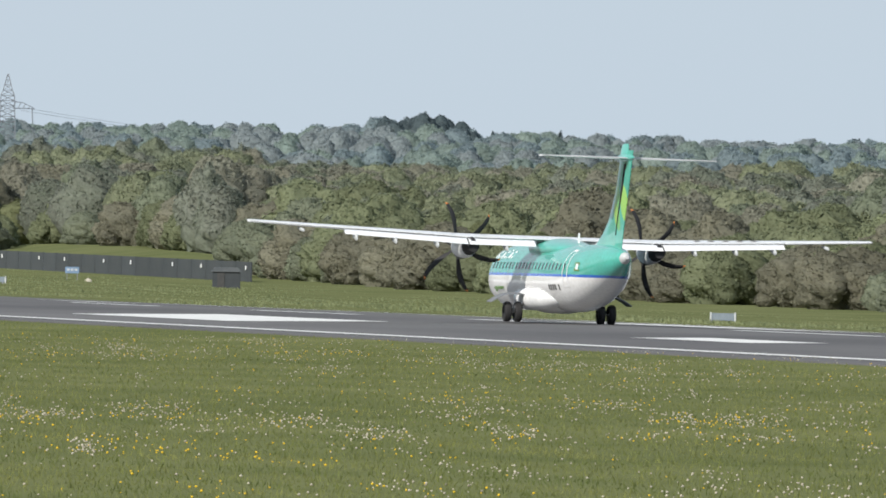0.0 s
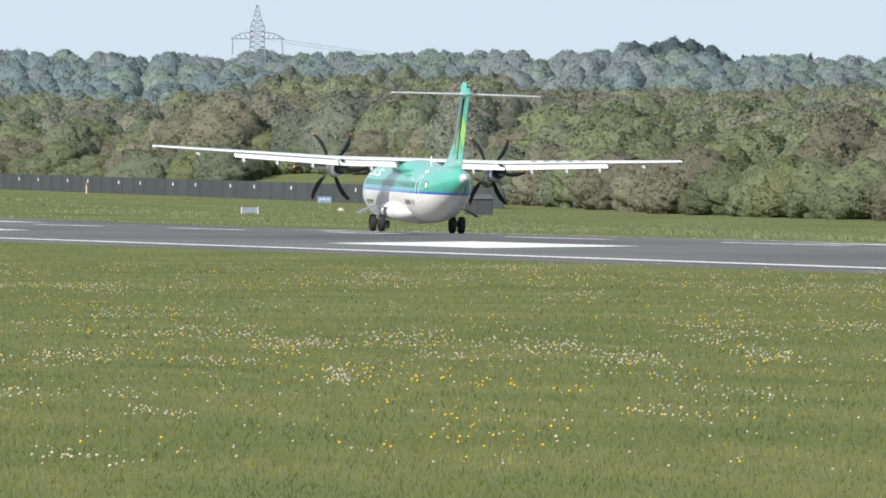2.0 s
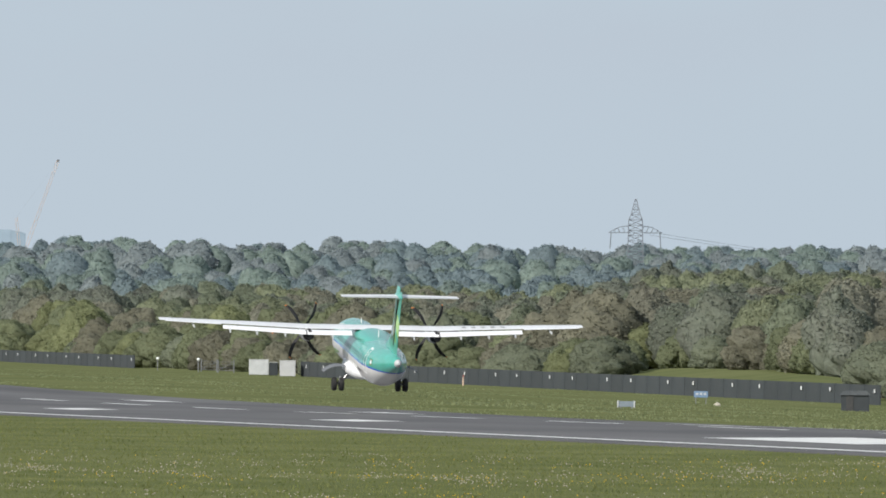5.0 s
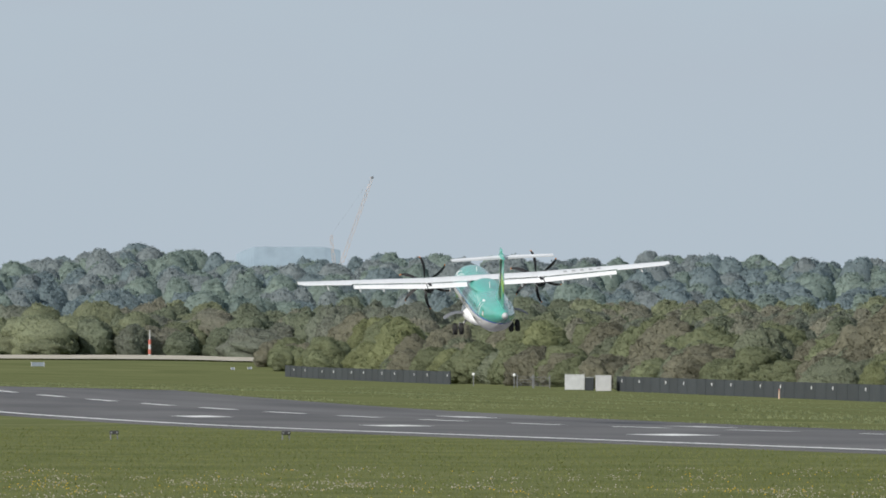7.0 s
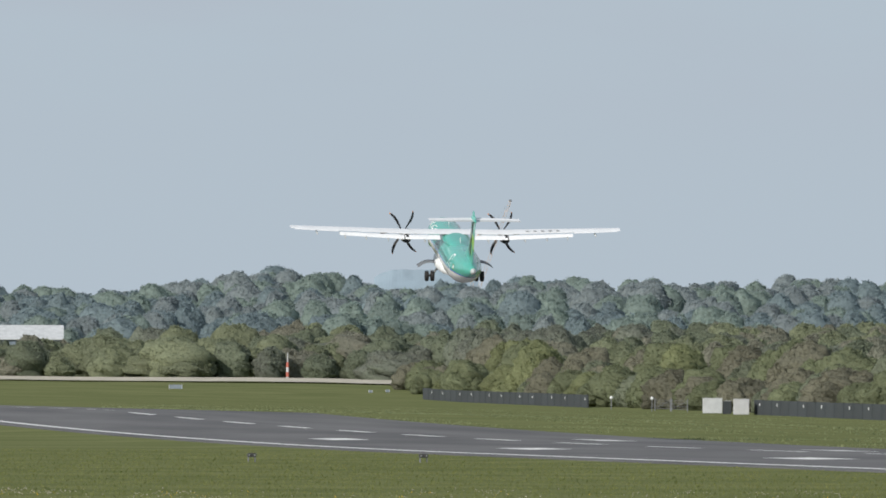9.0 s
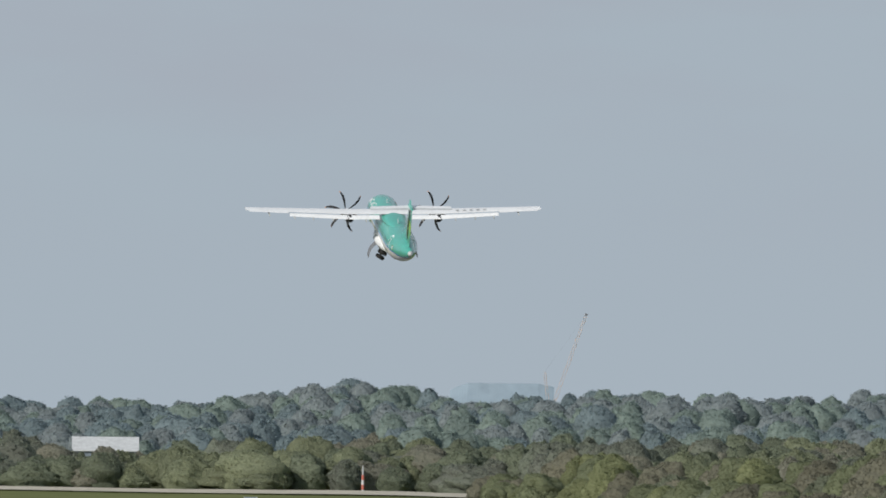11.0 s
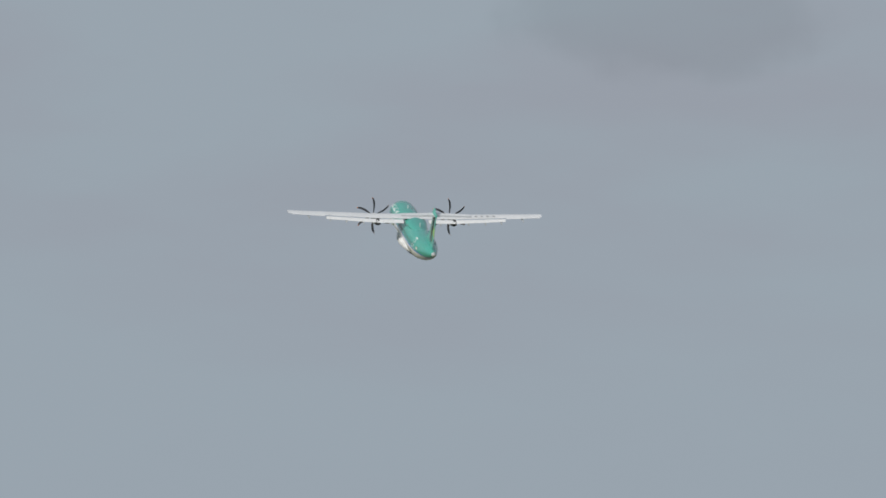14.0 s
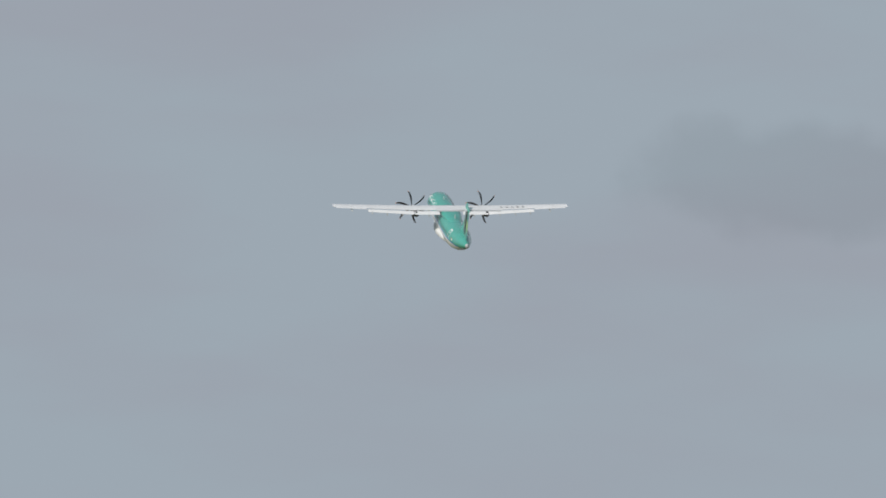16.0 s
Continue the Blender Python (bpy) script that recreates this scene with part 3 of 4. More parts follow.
def wood_patch(name, seed, count, place, dome, size, plump, rough, sprays, leaf, hues):
    """Woodland too far off to count: crowns that grow into each other, one sheet for each hue."""
    rng = random.Random(seed)
    stands = {k: [] for k in hues}
    names = list(hues)
    crowns = []
    for _ in range(count):
        x, y = place(rng)
        h = size * (0.66 + 0.45 * rng.random()) * (1 + 0.25 * noise.noise((x * 0.012, y * 0.006, seed)))
        if 1620 < FOCAL * math.atan2(x, y) < 1780 and y < 3560:
            h *= 0.78
        pick = noise.noise((x * 0.016, y * 0.006, seed + 0.5)) * 1.1 + 0.5 + rng.gauss(0, 0.22)
        hue = names[min(len(names) - 1, max(0, int(pick * len(names))))]
        d, r = math.hypot(x, y), h * (plump + 0.20 * rng.random())
        if d < 3345 and x < WALL_X + 34:      # low spreading bushes along the gravel road
            h, r = h * (0.55 + 0.3 * rng.random()), r * (1.0 + 0.5 * rng.random())
        crowns.append((d, x, y, gz(x, y) - 0.4, h, r, hue))
    # crowns that stand clear of those before them carry leaves; the rest, deep in the wood, stay plain masses
    clear = {}
    for d, x, y, z, h, r, hue in sorted(crowns):
        a0, a1 = (int(FOCAL * (math.atan2(x, y) + q * r / d) / 12) for q in (-0.8, 0.8))
        top = (z + 0.97 * h - EYE.z) / d
        seen = top > min(clear.get(a, -1) for a in range(a0, a1 + 1)) + 0.00002
        stands[hue].append((seen, (x, y, z), r, h))
        for a in range(a0, a1 + 1):
            clear[a] = max(clear.get(a, -1), top - 0.07 * h / d)
    for k, (material, label) in hues.items():
        gen = np.random.default_rng(seed + len(k))
        masses, tri = [], np.zeros((0, 3))
        for shown, shape in ((True, dome), (False, DEEP_DOME)):
            rows = [q[1:] for q in stands[k] if q[0] == shown]
            if rows:
                feet, R, H = zip(*rows)
                S = lumpy(feet, R, H, shape, gen, rough)
                masses.append((S, shape))
                if shown:
                    tri = leaves(S, feet, H, shape, sprays, leaf, gen, -0.25, True)
        me = leafy_mesh(name, masses, tri)
        me.materials.append(material)
        tagged(new(name, me), label, "woodland", "", "stuff")


def mid_place(rng):
    if rng.random() < 0.07:
        r, a = 3278 + 60 * rng.random(), radians(2.2 + 3.6 * rng.random())
        return r * math.sin(a), r * math.cos(a)
    while True:
        r, a = 1350 + 2150 * rng.random() ** 0.85, radians(2.4 + 10.6 * rng.random())
        x, y = r * math.sin(a), r * math.cos(a)
        if x > WALL_X + 34 or y > 3300:
            return x, y


def far_place(rng):
    r, a = 3480 + 1170 * rng.random() ** 0.75, radians(2.2 + 10.8 * rng.random())
    return r * math.sin(a), r * math.cos(a)


build_near_wood()
wood_patch("middle_woodland", 21, 2800, mid_place, MID_DOME, 12.4, 0.28, 0.95, 1600, 0.25, {
    "grey": (m_mid["grey"], "grey-green woodland coming into leaf on gentle slopes"),
    "olive": (m_mid["olive"], "olive-green mixed woodland on gentle slopes"),
    "brown": (m_mid["brown"], "brownish woodland with buds still opening"),
    "fresh": (m_mid["fresh"], "yellow-green oaks in fresh leaf among the wood")})
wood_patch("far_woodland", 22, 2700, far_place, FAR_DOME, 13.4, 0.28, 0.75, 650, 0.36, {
    "blue": (m_far["blue"], "blue-green woodland on the far ridge, haze put into its colour"),
    "green": (m_far["green"], "pale green woodland on the far ridge, haze put into its colour"),
    "grey": (m_far["grey"], "grey woodland still bare on the far ridge, haze put into its colour")})


def pine_stand(seed, count, v0, v1, r0, r1, height, narrow):
    """Dark pines that stand out on the ridge."""
    rng = random.Random(seed)
    feet, R, H = [], [], []
    for _ in range(count):
        a, r = rng.uniform(v0, v1) / FOCAL, rng.uniform(r0, r1)
        x, y = r * math.sin(a), r * math.cos(a)
        h = height * rng.uniform(0.85, 1.1)
        feet.append((x, y, gz(x, y) - 0.3))
        R.append(h * (0.12 if narrow else 0.33))
        H.append(h)
    me = foliage_mesh("pine_stand", feet, R, H, FAR_DOME, 500, 0.36, np.random.default_rng(seed), 0.8, 0.55 if narrow else 0.1)
    # pine leaves with the ridge's haze in their colour
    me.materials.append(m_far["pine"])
    tagged(new("pine_stand", me), "dark spire-topped conifers on the far ridge" if narrow else "dark stand of pines on the far ridge", "woodland", "", "stuff")


pine_stand(4, 34, 4240, 4395, 4420, 4600, 15.5, False)
pine_stand(5, 11, 4430, 4560, 4480, 4600, 13.8, True)
pine_stand(6, 8, 4960, 5110, 4480, 4600, 13.8, True)
pine_stand(7, 8, 3175, 3215, 3900, 4000, 12.0, False)


# ---- the airliner: x to its right wing, y to its nose, z up, origin on the ground between the main wheels ----
def livery():
    """Green above, a blue line, white below, by height on the body."""
    m = mat("fuselage_paint", GREEN, (0.070, 0.385, 0.310, 1), 0.26, scale=0.8, coat=0.5)
    n, l = m.node_tree.nodes, m.node_tree.links
    hsv = n["Hue/Saturation/Value"]
    co = n.new("ShaderNodeTexCoord")
    sep = n.new("ShaderNodeSeparateXYZ")
    l.new(co.outputs["Object"], sep.inputs[0])
    src = hsv.inputs["Color"].links[0].from_socket
    for top, colour in ((2.10, (0.02, 0.13, 0.58, 1)), (1.985, (0.90, 0.90, 0.90, 1))):
        mx = n.new("ShaderNodeMix")
        mx.data_type = "RGBA"
        st = n.new("ShaderNodeMath")
        st.operation = "LESS_THAN"
        st.inputs[1].default_value = top
        l.new(sep.outputs["Z"], st.inputs[0])
        l.new(st.outputs[0], mx.inputs["Factor"])
        l.new(src, mx.inputs["A"])
        mx.inputs["B"].default_value = colour
        src = mx.outputs["Result"]
    l.new(src, hsv.inputs["Color"])
    return m


def fin_paint():
    """Green with paler leaf shapes."""
    m = mat("fin_paint", GREEN, (0.070, 0.385, 0.310, 1), 0.28, scale=0.8, coat=0.5)
    n, l = m.node_tree.nodes, m.node_tree.links
    hsv = n["Hue/Saturation/Value"]
    src = hsv.inputs["Color"].links[0].from_socket
    co = n.new("ShaderNodeTexCoord")
    for cy, cz, ry, rz, tilt, colour in ((-12.55, 5.3, 0.42, 1.45, -24, (0.17, 0.44, 0.16, 1)), (-13.85, 5.15, 0.50, 0.78, -16, (0.32, 0.60, 0.14, 1)),
                                         (-12.35, 4.6, 0.30, 0.62, -24, (0.30, 0.52, 0.12, 1))):
        mp = n.new("ShaderNodeMapping")
        mp.vector_type = "TEXTURE"
        mp.inputs["Location"].default_value = (0, cy, cz)
        mp.inputs["Rotation"].default_value = (radians(tilt), 0, 0)
        mp.inputs["Scale"].default_value = (1e4, ry, rz)
        l.new(co.outputs["Object"], mp.inputs[0])
        ln = n.new("ShaderNodeVectorMath")
        ln.operation = "LENGTH"
        l.new(mp.outputs[0], ln.inputs[0])
        st = n.new("ShaderNodeMath")
        st.operation = "LESS_THAN"
        st.inputs[1].default_value = 1.0
        l.new(ln.outputs["Value"], st.inputs[0])
        mx = n.new("ShaderNodeMix")
        mx.data_type = "RGBA"
        l.new(st.outputs[0], mx.inputs["Factor"])
        l.new(src, mx.inputs["A"])
        mx.inputs["B"].default_value = colour
        src = mx.outputs["Result"]
    l.new(src, hsv.inputs["Color"])
    return m


BODY = [(12.4, 1.55, .05, .05), (12.15, 1.58, .42, .40), (11.6, 1.66, .78, .76), (10.6, 1.80, 1.15, 1.12), (9.3, 1.92, 1.38, 1.38),
        (7.8, 1.95, 1.43, 1.43), (3.0, 1.95, 1.43, 1.43), (-2.0, 1.95, 1.43, 1.43), (-5.0, 1.95, 1.43, 1.43), (-7.0, 2.03, 1.38, 1.36), (-9.0, 2.22, 1.22, 1.19),
        (-11.0, 2.47, .94, .92), (-12.6, 2.67, .62, .63), (-13.7, 2.79, .37, .39), (-14.3, 2.85, .20, .22), (-14.45, 2.86, .08, .09)]


def body_at(y):
    for p, q in zip(BODY, BODY[1:]):
        if q[0] <= y <= p[0]:
            s = (p[0] - y) / (p[0] - q[0])
            return tuple(a + (b - a) * s for a, b in zip(p, q))
    return BODY[5]


def wing_section(x):
    """Leading edge, trailing edge, mean height and half-thickness of the wing at span x."""
    a = abs(x)
    if a <= 4.2:
        return 1.55, -1.02, 3.56, 0.21
    s = (a - 4.2) / 9.3
    return 1.55 - 0.60 * s, -1.02 + 0.38 * s, 3.56 + 0.36 * s, 0.21 - 0.11 * s


def span_loft(xs, f0, f1, drop=0.0, turn=0.0, thin=1.0):
    """A wing-like skin over the stations xs, between the chord fractions f0 and f1, turned down about its front."""
    rings = []
    for x in xs:
        le, te, z, h = wing_section(x)
        c = te - le
        a, b = le + c * f0, le + c * f1
        local = h if f0 == 0 else h * thin
        ring = []
        for yy, hh in foil(a, b, local):
            dy = yy - a
            ring.append((x, a + dy * math.cos(turn) + hh * math.sin(turn) * 0.3, z - drop + hh + dy * math.sin(turn)))
        rings.append(ring)
    return loft(rings)


def word(body, s, parent):
    """Dark green lettering low on the nose section."""
    cu = bpy.data.curves.new("lettering", "FONT")
    cu.body, cu.size, cu.extrude, cu.align_x = body, 0.62, 0.01, "CENTER"
    tmp = new("lettering_source", cu)
    me = bpy.data.meshes.new_from_object(tmp)
    bpy.data.objects.remove(tmp)
    me.materials.append(m_flag)
    ob = new("lettering", me)
    ob.parent = parent
    ob["label"] = "dark green painted word on the lower nose side"
    ob.matrix_local = pose(s * 1.385, 6.9, 1.38, 90 - 12, 0, 90 * s)


def build_airliner():
    A = thing("airliner", pose(109.67, 593.99, 0.28), "green and white twin-propeller airliner taking off from the runway", "airplane")
    paint, fin_m = livery(), fin_paint()
    fuselage = part("fuselage", loft([ellipse(*s) for s in BODY]), paint, A, "green upper and white lower fuselage with a blue line")
    # wing box fairing on the roof
    part("wing_fairing", loft([ellipse(y, 3.15, rx, rz, 24) for y, rx, rz in ((3.2, .2, .1), (2.4, .9, .34), (1.5, 1.15, .48), (-1.0, 1.15, .48), (-2.8, .95, .36), (-4.8, .6, .25), (-6.6, .15, .12))]), m_skin_green, A)
    centre = [-13.5 + 0.0, -13.2, -9.6, -4.2, 4.2, 9.6, 13.2, 13.5]
    part("wing", span_loft(centre, 0.0, 0.80), m_wing, A, "long straight white high wing")
    for s in (-1, 1):
        part("flap", span_loft([s * 1.35, s * 4.2], 0.835, 1.12, 0.10, radians(17), 0.55), m_wing, A, "white lowered flap")
        part("flap", span_loft([s * 4.28, s * 9.55], 0.835, 1.12, 0.10, radians(17), 0.55), m_wing, A, "white lowered flap")
        part("aileron", span_loft([s * 9.66, s * 13.2], 0.81, 1.02, 0.0, radians(2), 0.5), m_wing, A)
        for x in (2.6, 5.6, 7.4, 9.1, 11.4):
            le, te, z, h = wing_section(x)
            d = 0.28 if x < 10 else 0.14
            part("flap_fairing", loft([ellipse(te + 0.9, z - h - 0.02, .03, .03, 10, s * x), ellipse(te + 0.3, z - h - d * 0.55, .07, d * .5, 10, s * x),
                                       ellipse(te - 0.25, z - h - d * 0.8, .06, d * .55, 10, s * x), ellipse(te - 0.55, z - h - d, .02, .05, 10, s * x)]), m_greywhite, A)
        # engine
        N = [(2.55, 3.13, .24, .26), (2.2, 3.13, .35, .40), (1.5, 3.13, .41, .48), (0.5, 3.14, .42, .48), (-0.2, 3.18, .38, .42), (-0.6, 3.20, .33, .36)]
        nac = part("engine_nacelle", loft([ellipse(*q, 24, s * 4.05) for q in N]), m_white, A, "white engine nacelle under the wing")
        part("exhaust", loft([ellipse(-0.3, 3.17, .36, .40, 18, s * 4.05), ellipse(-0.62, 3.19, .345, .375, 18, s * 4.05), ellipse(-0.85, 3.17, .29, .31, 18, s * 4.05 + 0.03), ellipse(-1.05, 3.17, .24, .25, 18, s * 4.05 + 0.05),
                              ellipse(-1.06, 3.17, .08, .09, 18, s * 4.05 + 0.05)]), m_blade, nac, "sooty exhaust pipe")
        part("air_intake", loft([ellipse(2.5, 2.80, .16, .09, 14, s * 4.05), ellipse(1.7, 2.76, .24, .15, 14, s * 4.05), ellipse(0.8, 2.80, .2, .12, 14, s * 4.05)]), m_dark, nac)
        # propeller: six swept blades and a spinner
        prop = part("propeller", loft([ellipse(y, 0, r, r, 20) for y, r in ((0.55, .03), (0.45, .13), (0.25, .21), (0.0, .25), (-0.2, .25))]), m_dark, A, "dark six-bladed propeller")
        blade = None
        for k in range(6):
            rings = []
            for r, c, off, tw in ((.2, .14, 0, 60), (.6, .21, .03, 48), (1.1, .26, .05, 36), (1.5, .24, .0, 30), (1.76, .19, -.09, 26), (1.88, .15, -.15, 25), (1.96, .08, -.21, 24)):
                ca, sa = math.cos(radians(tw)), math.sin(radians(tw))
                ring = []
                for u, h in ((-.5, 0), (-.2, .035), (.2, .035), (.5, 0), (.2, -.02), (-.2, -.02)):
                    px, py = u * c, h
                    ring.append((off + px * ca - py * sa, px * sa + py * ca, r))
                rings.append(ring)
            b = part("blade", loft(rings), [m_blade, m_orange], prop)
            for f in b.data.polygons:
                if min(b.data.vertices[v].co.z for v in f.vertices) > 1.87:
                    f.material_index = 1
            b.matrix_local = pose(0, 0, 0, 0, 60 * k, 0)
        prop.matrix_local = pose(s * 4.05, 2.72, 3.12)
        PROPS.append((s, prop))
        # sponson that houses the main wheels, and the gear
        part("gear_fairing", loft([ellipse(y, zc, rx, rz, 24, s * x0) for y, zc, rx, rz, x0 in ((4.6, 1.15, .06, .06, .95), (3.2, 1.08, .44, .40, .95), (1.4, 1.04, .66, .50, .98), (-0.6, 1.04, .68, .51, .98),
                                     (-2.6, 1.06, .56, .46, .90), (-4.4, 1.12, .38, .34, .78), (-6.0, 1.20, .10, .12, .70))]), m_white, A, "bulging white wheel fairing")
        leg = part("main_gear", tube_bm((-s * 0.1, 0, 0.45), (s * 0.72, 0.05, -0.62), 0.10, 0.085), m_metal, A, "twin-wheeled main landing gear")
        part("strut", tube_bm((s * 0.1, 0.5, -0.05), (s * 0.66, 0.06, -0.5), 0.05), m_metal, leg)
        part("strut", tube_bm((s * 0.70, 0.0, -0.2), (s * 0.86, 0.0, -0.67), 0.085), m_metal, leg)
        part("axle", tube_bm((s * 0.60, 0, -0.67), (s * 1.16, 0, -0.67), 0.05), m_metal, leg)
        for x in (0.66, 1.12):
            rings = [[(s * x + dx, r * math.sin(2 * math.pi * i / 28), -0.67 + r * math.cos(2 * math.pi * i / 28)) for i in range(28)]
                     for dx, r in ((-.10, .22), (-.15, .30), (-.155, .36), (-.11, .415), (-.04, .43), (.04, .43), (.11, .415), (.155, .36), (.15, .30), (.10, .22))]
            w = part("wheel", loft(rings), m_tyre, leg, "black rubber tyre")
        # curved gear door held out from the fairing
        rings = []
        for k in range(7):
            u = k / 6
            cx, cz = s * (0.45 + 1.45 * u), 0.10 + 0.12 * math.sin(2.8 * u) - 0.38 * u * u
            rings.append([(cx, 0.6, cz), (cx, -0.6, cz), (cx, -0.6, cz - 0.05), (cx, 0.6, cz - 0.05)])
        door = part("gear_door", loft(rings), m_galv, A, "open curved gear door")
        door.matrix_local = pose(s * 1.15, 0.0, 1.10)
        DOORS.append((s, door))
        leg.matrix_local = pose(s * 1.15, 0.0, 1.10)
        GEARS.append((s, leg))
        # tailplane
        T = lambda x: (-12.95 - 0.28 * abs(x) / 3.65 * 1.6, -14.75 - 0.02 * abs(x), 7.02, 0.09 - 0.012 * abs(x))
        for name, f0, f1 in (("tailplane", 0.0, 0.66), ("elevator", 0.67, 1.0)):
            rings = []
            for x in (0.12, 1.8, 3.5, 3.66):
                le, te, z, h = T(x)
                c = te - le
                if f0:
                    rings.append([(s * x, le + c * f0, z + h * .6), (s * x, le + c * f1, z + .01), (s * x, le + c * f1, z - .01), (s * x, le + c * f0, z - h * .6)])
                else:
                    rings.append([(s * x, yy, z + hh) for yy, hh in foil(le, le + c * f1, h)])
            o = part(name, loft(rings), [m_wing if f0 == 0 else m_greywhite, m_skin_green], A)
            for f in o.data.polygons:
                f.material_index = int(f.normal.z < -0.02)
        # cabin windows and doors
        pane = box_bm(0, 0, 0, 0.02, 0.22, 0.30, 0.008)
        first = part("window", pane, m_glass, fuselage)
        ys = [8.4 - 0.76 * i for i in range(22)]
        for i, y in enumerate(ys):
            yy, zc, rx, rz = body_at(y)
            z = 2.42
            x = rx * math.sqrt(max(0, 1 - ((z - zc) / rz) ** 2)) + 0.004
            m = pose(s * x, y, z, 0, -s * math.degrees(math.atan2(z - zc, x)), 0)
            if i == 0:
                first.matrix_local = m
            else:
                o = new("window", first.data)
                o.parent = fuselage
                o.matrix_local = m
        for y0, wdt, z0, z1 in ((-8.2, 0.72, 1.55, 3.15), (9.4, 0.8, 1.5, 3.0)):
            bm = bmesh.new()
            zs = [z0 + (z1 - z0) * i / 8 for i in range(9)]

            def skin(y, z, lift=0.012):
                yy, zc, rx, rz = body_at(y)
                return (s * (rx * math.sqrt(max(0.02, 1 - ((z - zc) / rz) ** 2)) + lift), y, z)
            for ya, yb, za in ((y0, y0 + .09, zs), (y0 + wdt, y0 + wdt + .09, zs)):
                col = [(bm.verts.new(skin(ya, z)), bm.verts.new(skin(yb, z))) for z in za]
                for p, q in zip(col, col[1:]):
                    bm.faces.new((p[0], p[1], q[1], q[0]))
            for za in (z0, z1 - .08):
                vs = [bm.verts.new(skin(y, z)) for y, z in ((y0, za), (y0 + wdt + .09, za), (y0 + wdt + .09, za + .08), (y0, za + .08))]
                bm.faces.new(vs)
            part("door_outline", bm, m_white, fuselage, "white painted door outline", False)
        # painted marks: white roof title, registration bars, small flag panel
        def bars(name, items, material, label):
            bm = bmesh.new()
            for y0, y1, z0, z1 in items:
                vs = [bm.verts.new(skin(y, z, 0.014)) for y, z in ((y0, z0), (y1, z0), (y1, z1), (y0, z1))]
                bm.faces.new(vs)
            part(name, bm, material, fuselage, label, False)
        for i in range(8):
            bars("title_shape", [(9.2 - 0.55 * i, 8.85 - 0.55 * i, 2.72, 2.98 + 0.06 * (i % 3))], m_white, "white title shape on the roof")
        for i in range(5):
            bars("registration_bar", [(-4.9 - 0.40 * i - 0.3 * (i > 3), -4.66 - 0.40 * i - 0.3 * (i > 3), 1.42, 1.66)], m_dark, "dark registration bar")
        word("Regional", s, fuselage)
        bars("flag_panel", [(-9.9, -9.2, 2.25, 2.62)], m_flag, "small green and cream flag panel")
        bars("flag_panel", [(-9.7, -9.4, 2.32, 2.55)], m_white, "small cream flag mark")
    for i in range(5):
        x = 5.9 + 0.62 * i
        le, te, z, h = wing_section(x)
        part("registration_bar", box_bm(x, (le + te) / 2 - 0.1, z + h * 0.66, 0.26, 0.45, 0.02), m_grey, A, "dark registration bar on the wing")
    # fin and rudder
    FIN = [(3.0, -6.7, -13.35, .20), (3.35, -7.7, -13.45, .20), (3.8, -9.2, -13.6, .20), (4.4, -10.55, -13.85, .19), (5.6, -11.85, -14.4, .18), (6.8, -12.55, -14.95, .17), (7.35, -12.7, -15.2, .17), (7.62, -12.95, -15.1, .08)]
    for name, f0, f1, rows in (("fin", 0.0, 0.70, FIN), ("rudder", 0.705, 1.0, [(3.2, -8.3, -13.4, .20)] + FIN[2:7])):
        rings = []
        for z, le, te, h in rows:
            c = te - le
            f0a = max(f0, 1 - 0.95 / abs(c)) if f0 else 0
            f1a = f1 if f0 else max(0.5, 1 - 1.02 / abs(c))
            if f0:
                rings.append([(h * .55, le + c * f0a, z), (.015, te, z), (-.015, te, z), (-h * .55, le + c * f0a, z)])
            else:
                up = foil(le, le + c * f1a, h * 0.75)
                k = len(up) // 2
                rings.append([(hh if i < k else hh / .75, yy, z) for i, (yy, hh) in enumerate(up)])
        part(name, loft(rings), fin_m, A, "green fin with pale leaf shapes" if name == "fin" else "green rudder")
    # dark slot along the rudder's hinge
    for s in (-1, 1):
        bm = bmesh.new()
        rows = [(bm.verts.new((s * (h * .62 + .02), te + 1.01, z)), bm.verts.new((s * (h * .60 + .02), te + 0.955, z)), bm.verts.new((0, te + 0.955, z)), bm.verts.new((0, te + 1.01, z))) for z, le, te, h in FIN[2:6]]
        for p, q in zip(rows, rows[1:]):
            for k in range(4):
                bm.faces.new((p[k], p[(k + 1) % 4], q[(k + 1) % 4], q[k]))
        part("hinge_slot", bm, m_dark, A, "dark slot between fin and rudder", False)
    part("tail_bullet", loft([ellipse(y, 7.05, r, r * 1.0, 14) for y, r in ((-12.3, .03), (-12.7, .14), (-13.6, .17), (-14.9, .13), (-15.35, .03))]), m_skin_green, A)
    part("tail_cone", loft([ellipse(-14.2, 2.84, .235, .255, 20), ellipse(-14.5, 2.87, .19, .20, 20), ellipse(-14.75, 2.89, .07, .08, 20)]), m_greywhite, A, "pale grey tail cone")
    part("belly_fairing", loft([ellipse(y, .86, rx, rz, 24) for y, rx, rz in ((4.2, .2, .1), (3.0, .8, .34), (1.5, 1.1, .44), (-1.0, 1.1, .44), (-3.0, .8, .32), (-4.6, .2, .08))]), m_white, A)
    part("aerial", box_bm(0, -3.9, 3.62, 0.03, 0.28, 0.5, 0.01), m_white, A)
    part("aerial", box_bm(0, 5.4, 3.52, 0.03, 0.28, 0.35, 0.01), m_white, A)
    nose = part("nose_gear", tube_bm((0, 0, 0.5), (0, 0, -0.55), 0.06), m_metal, A)
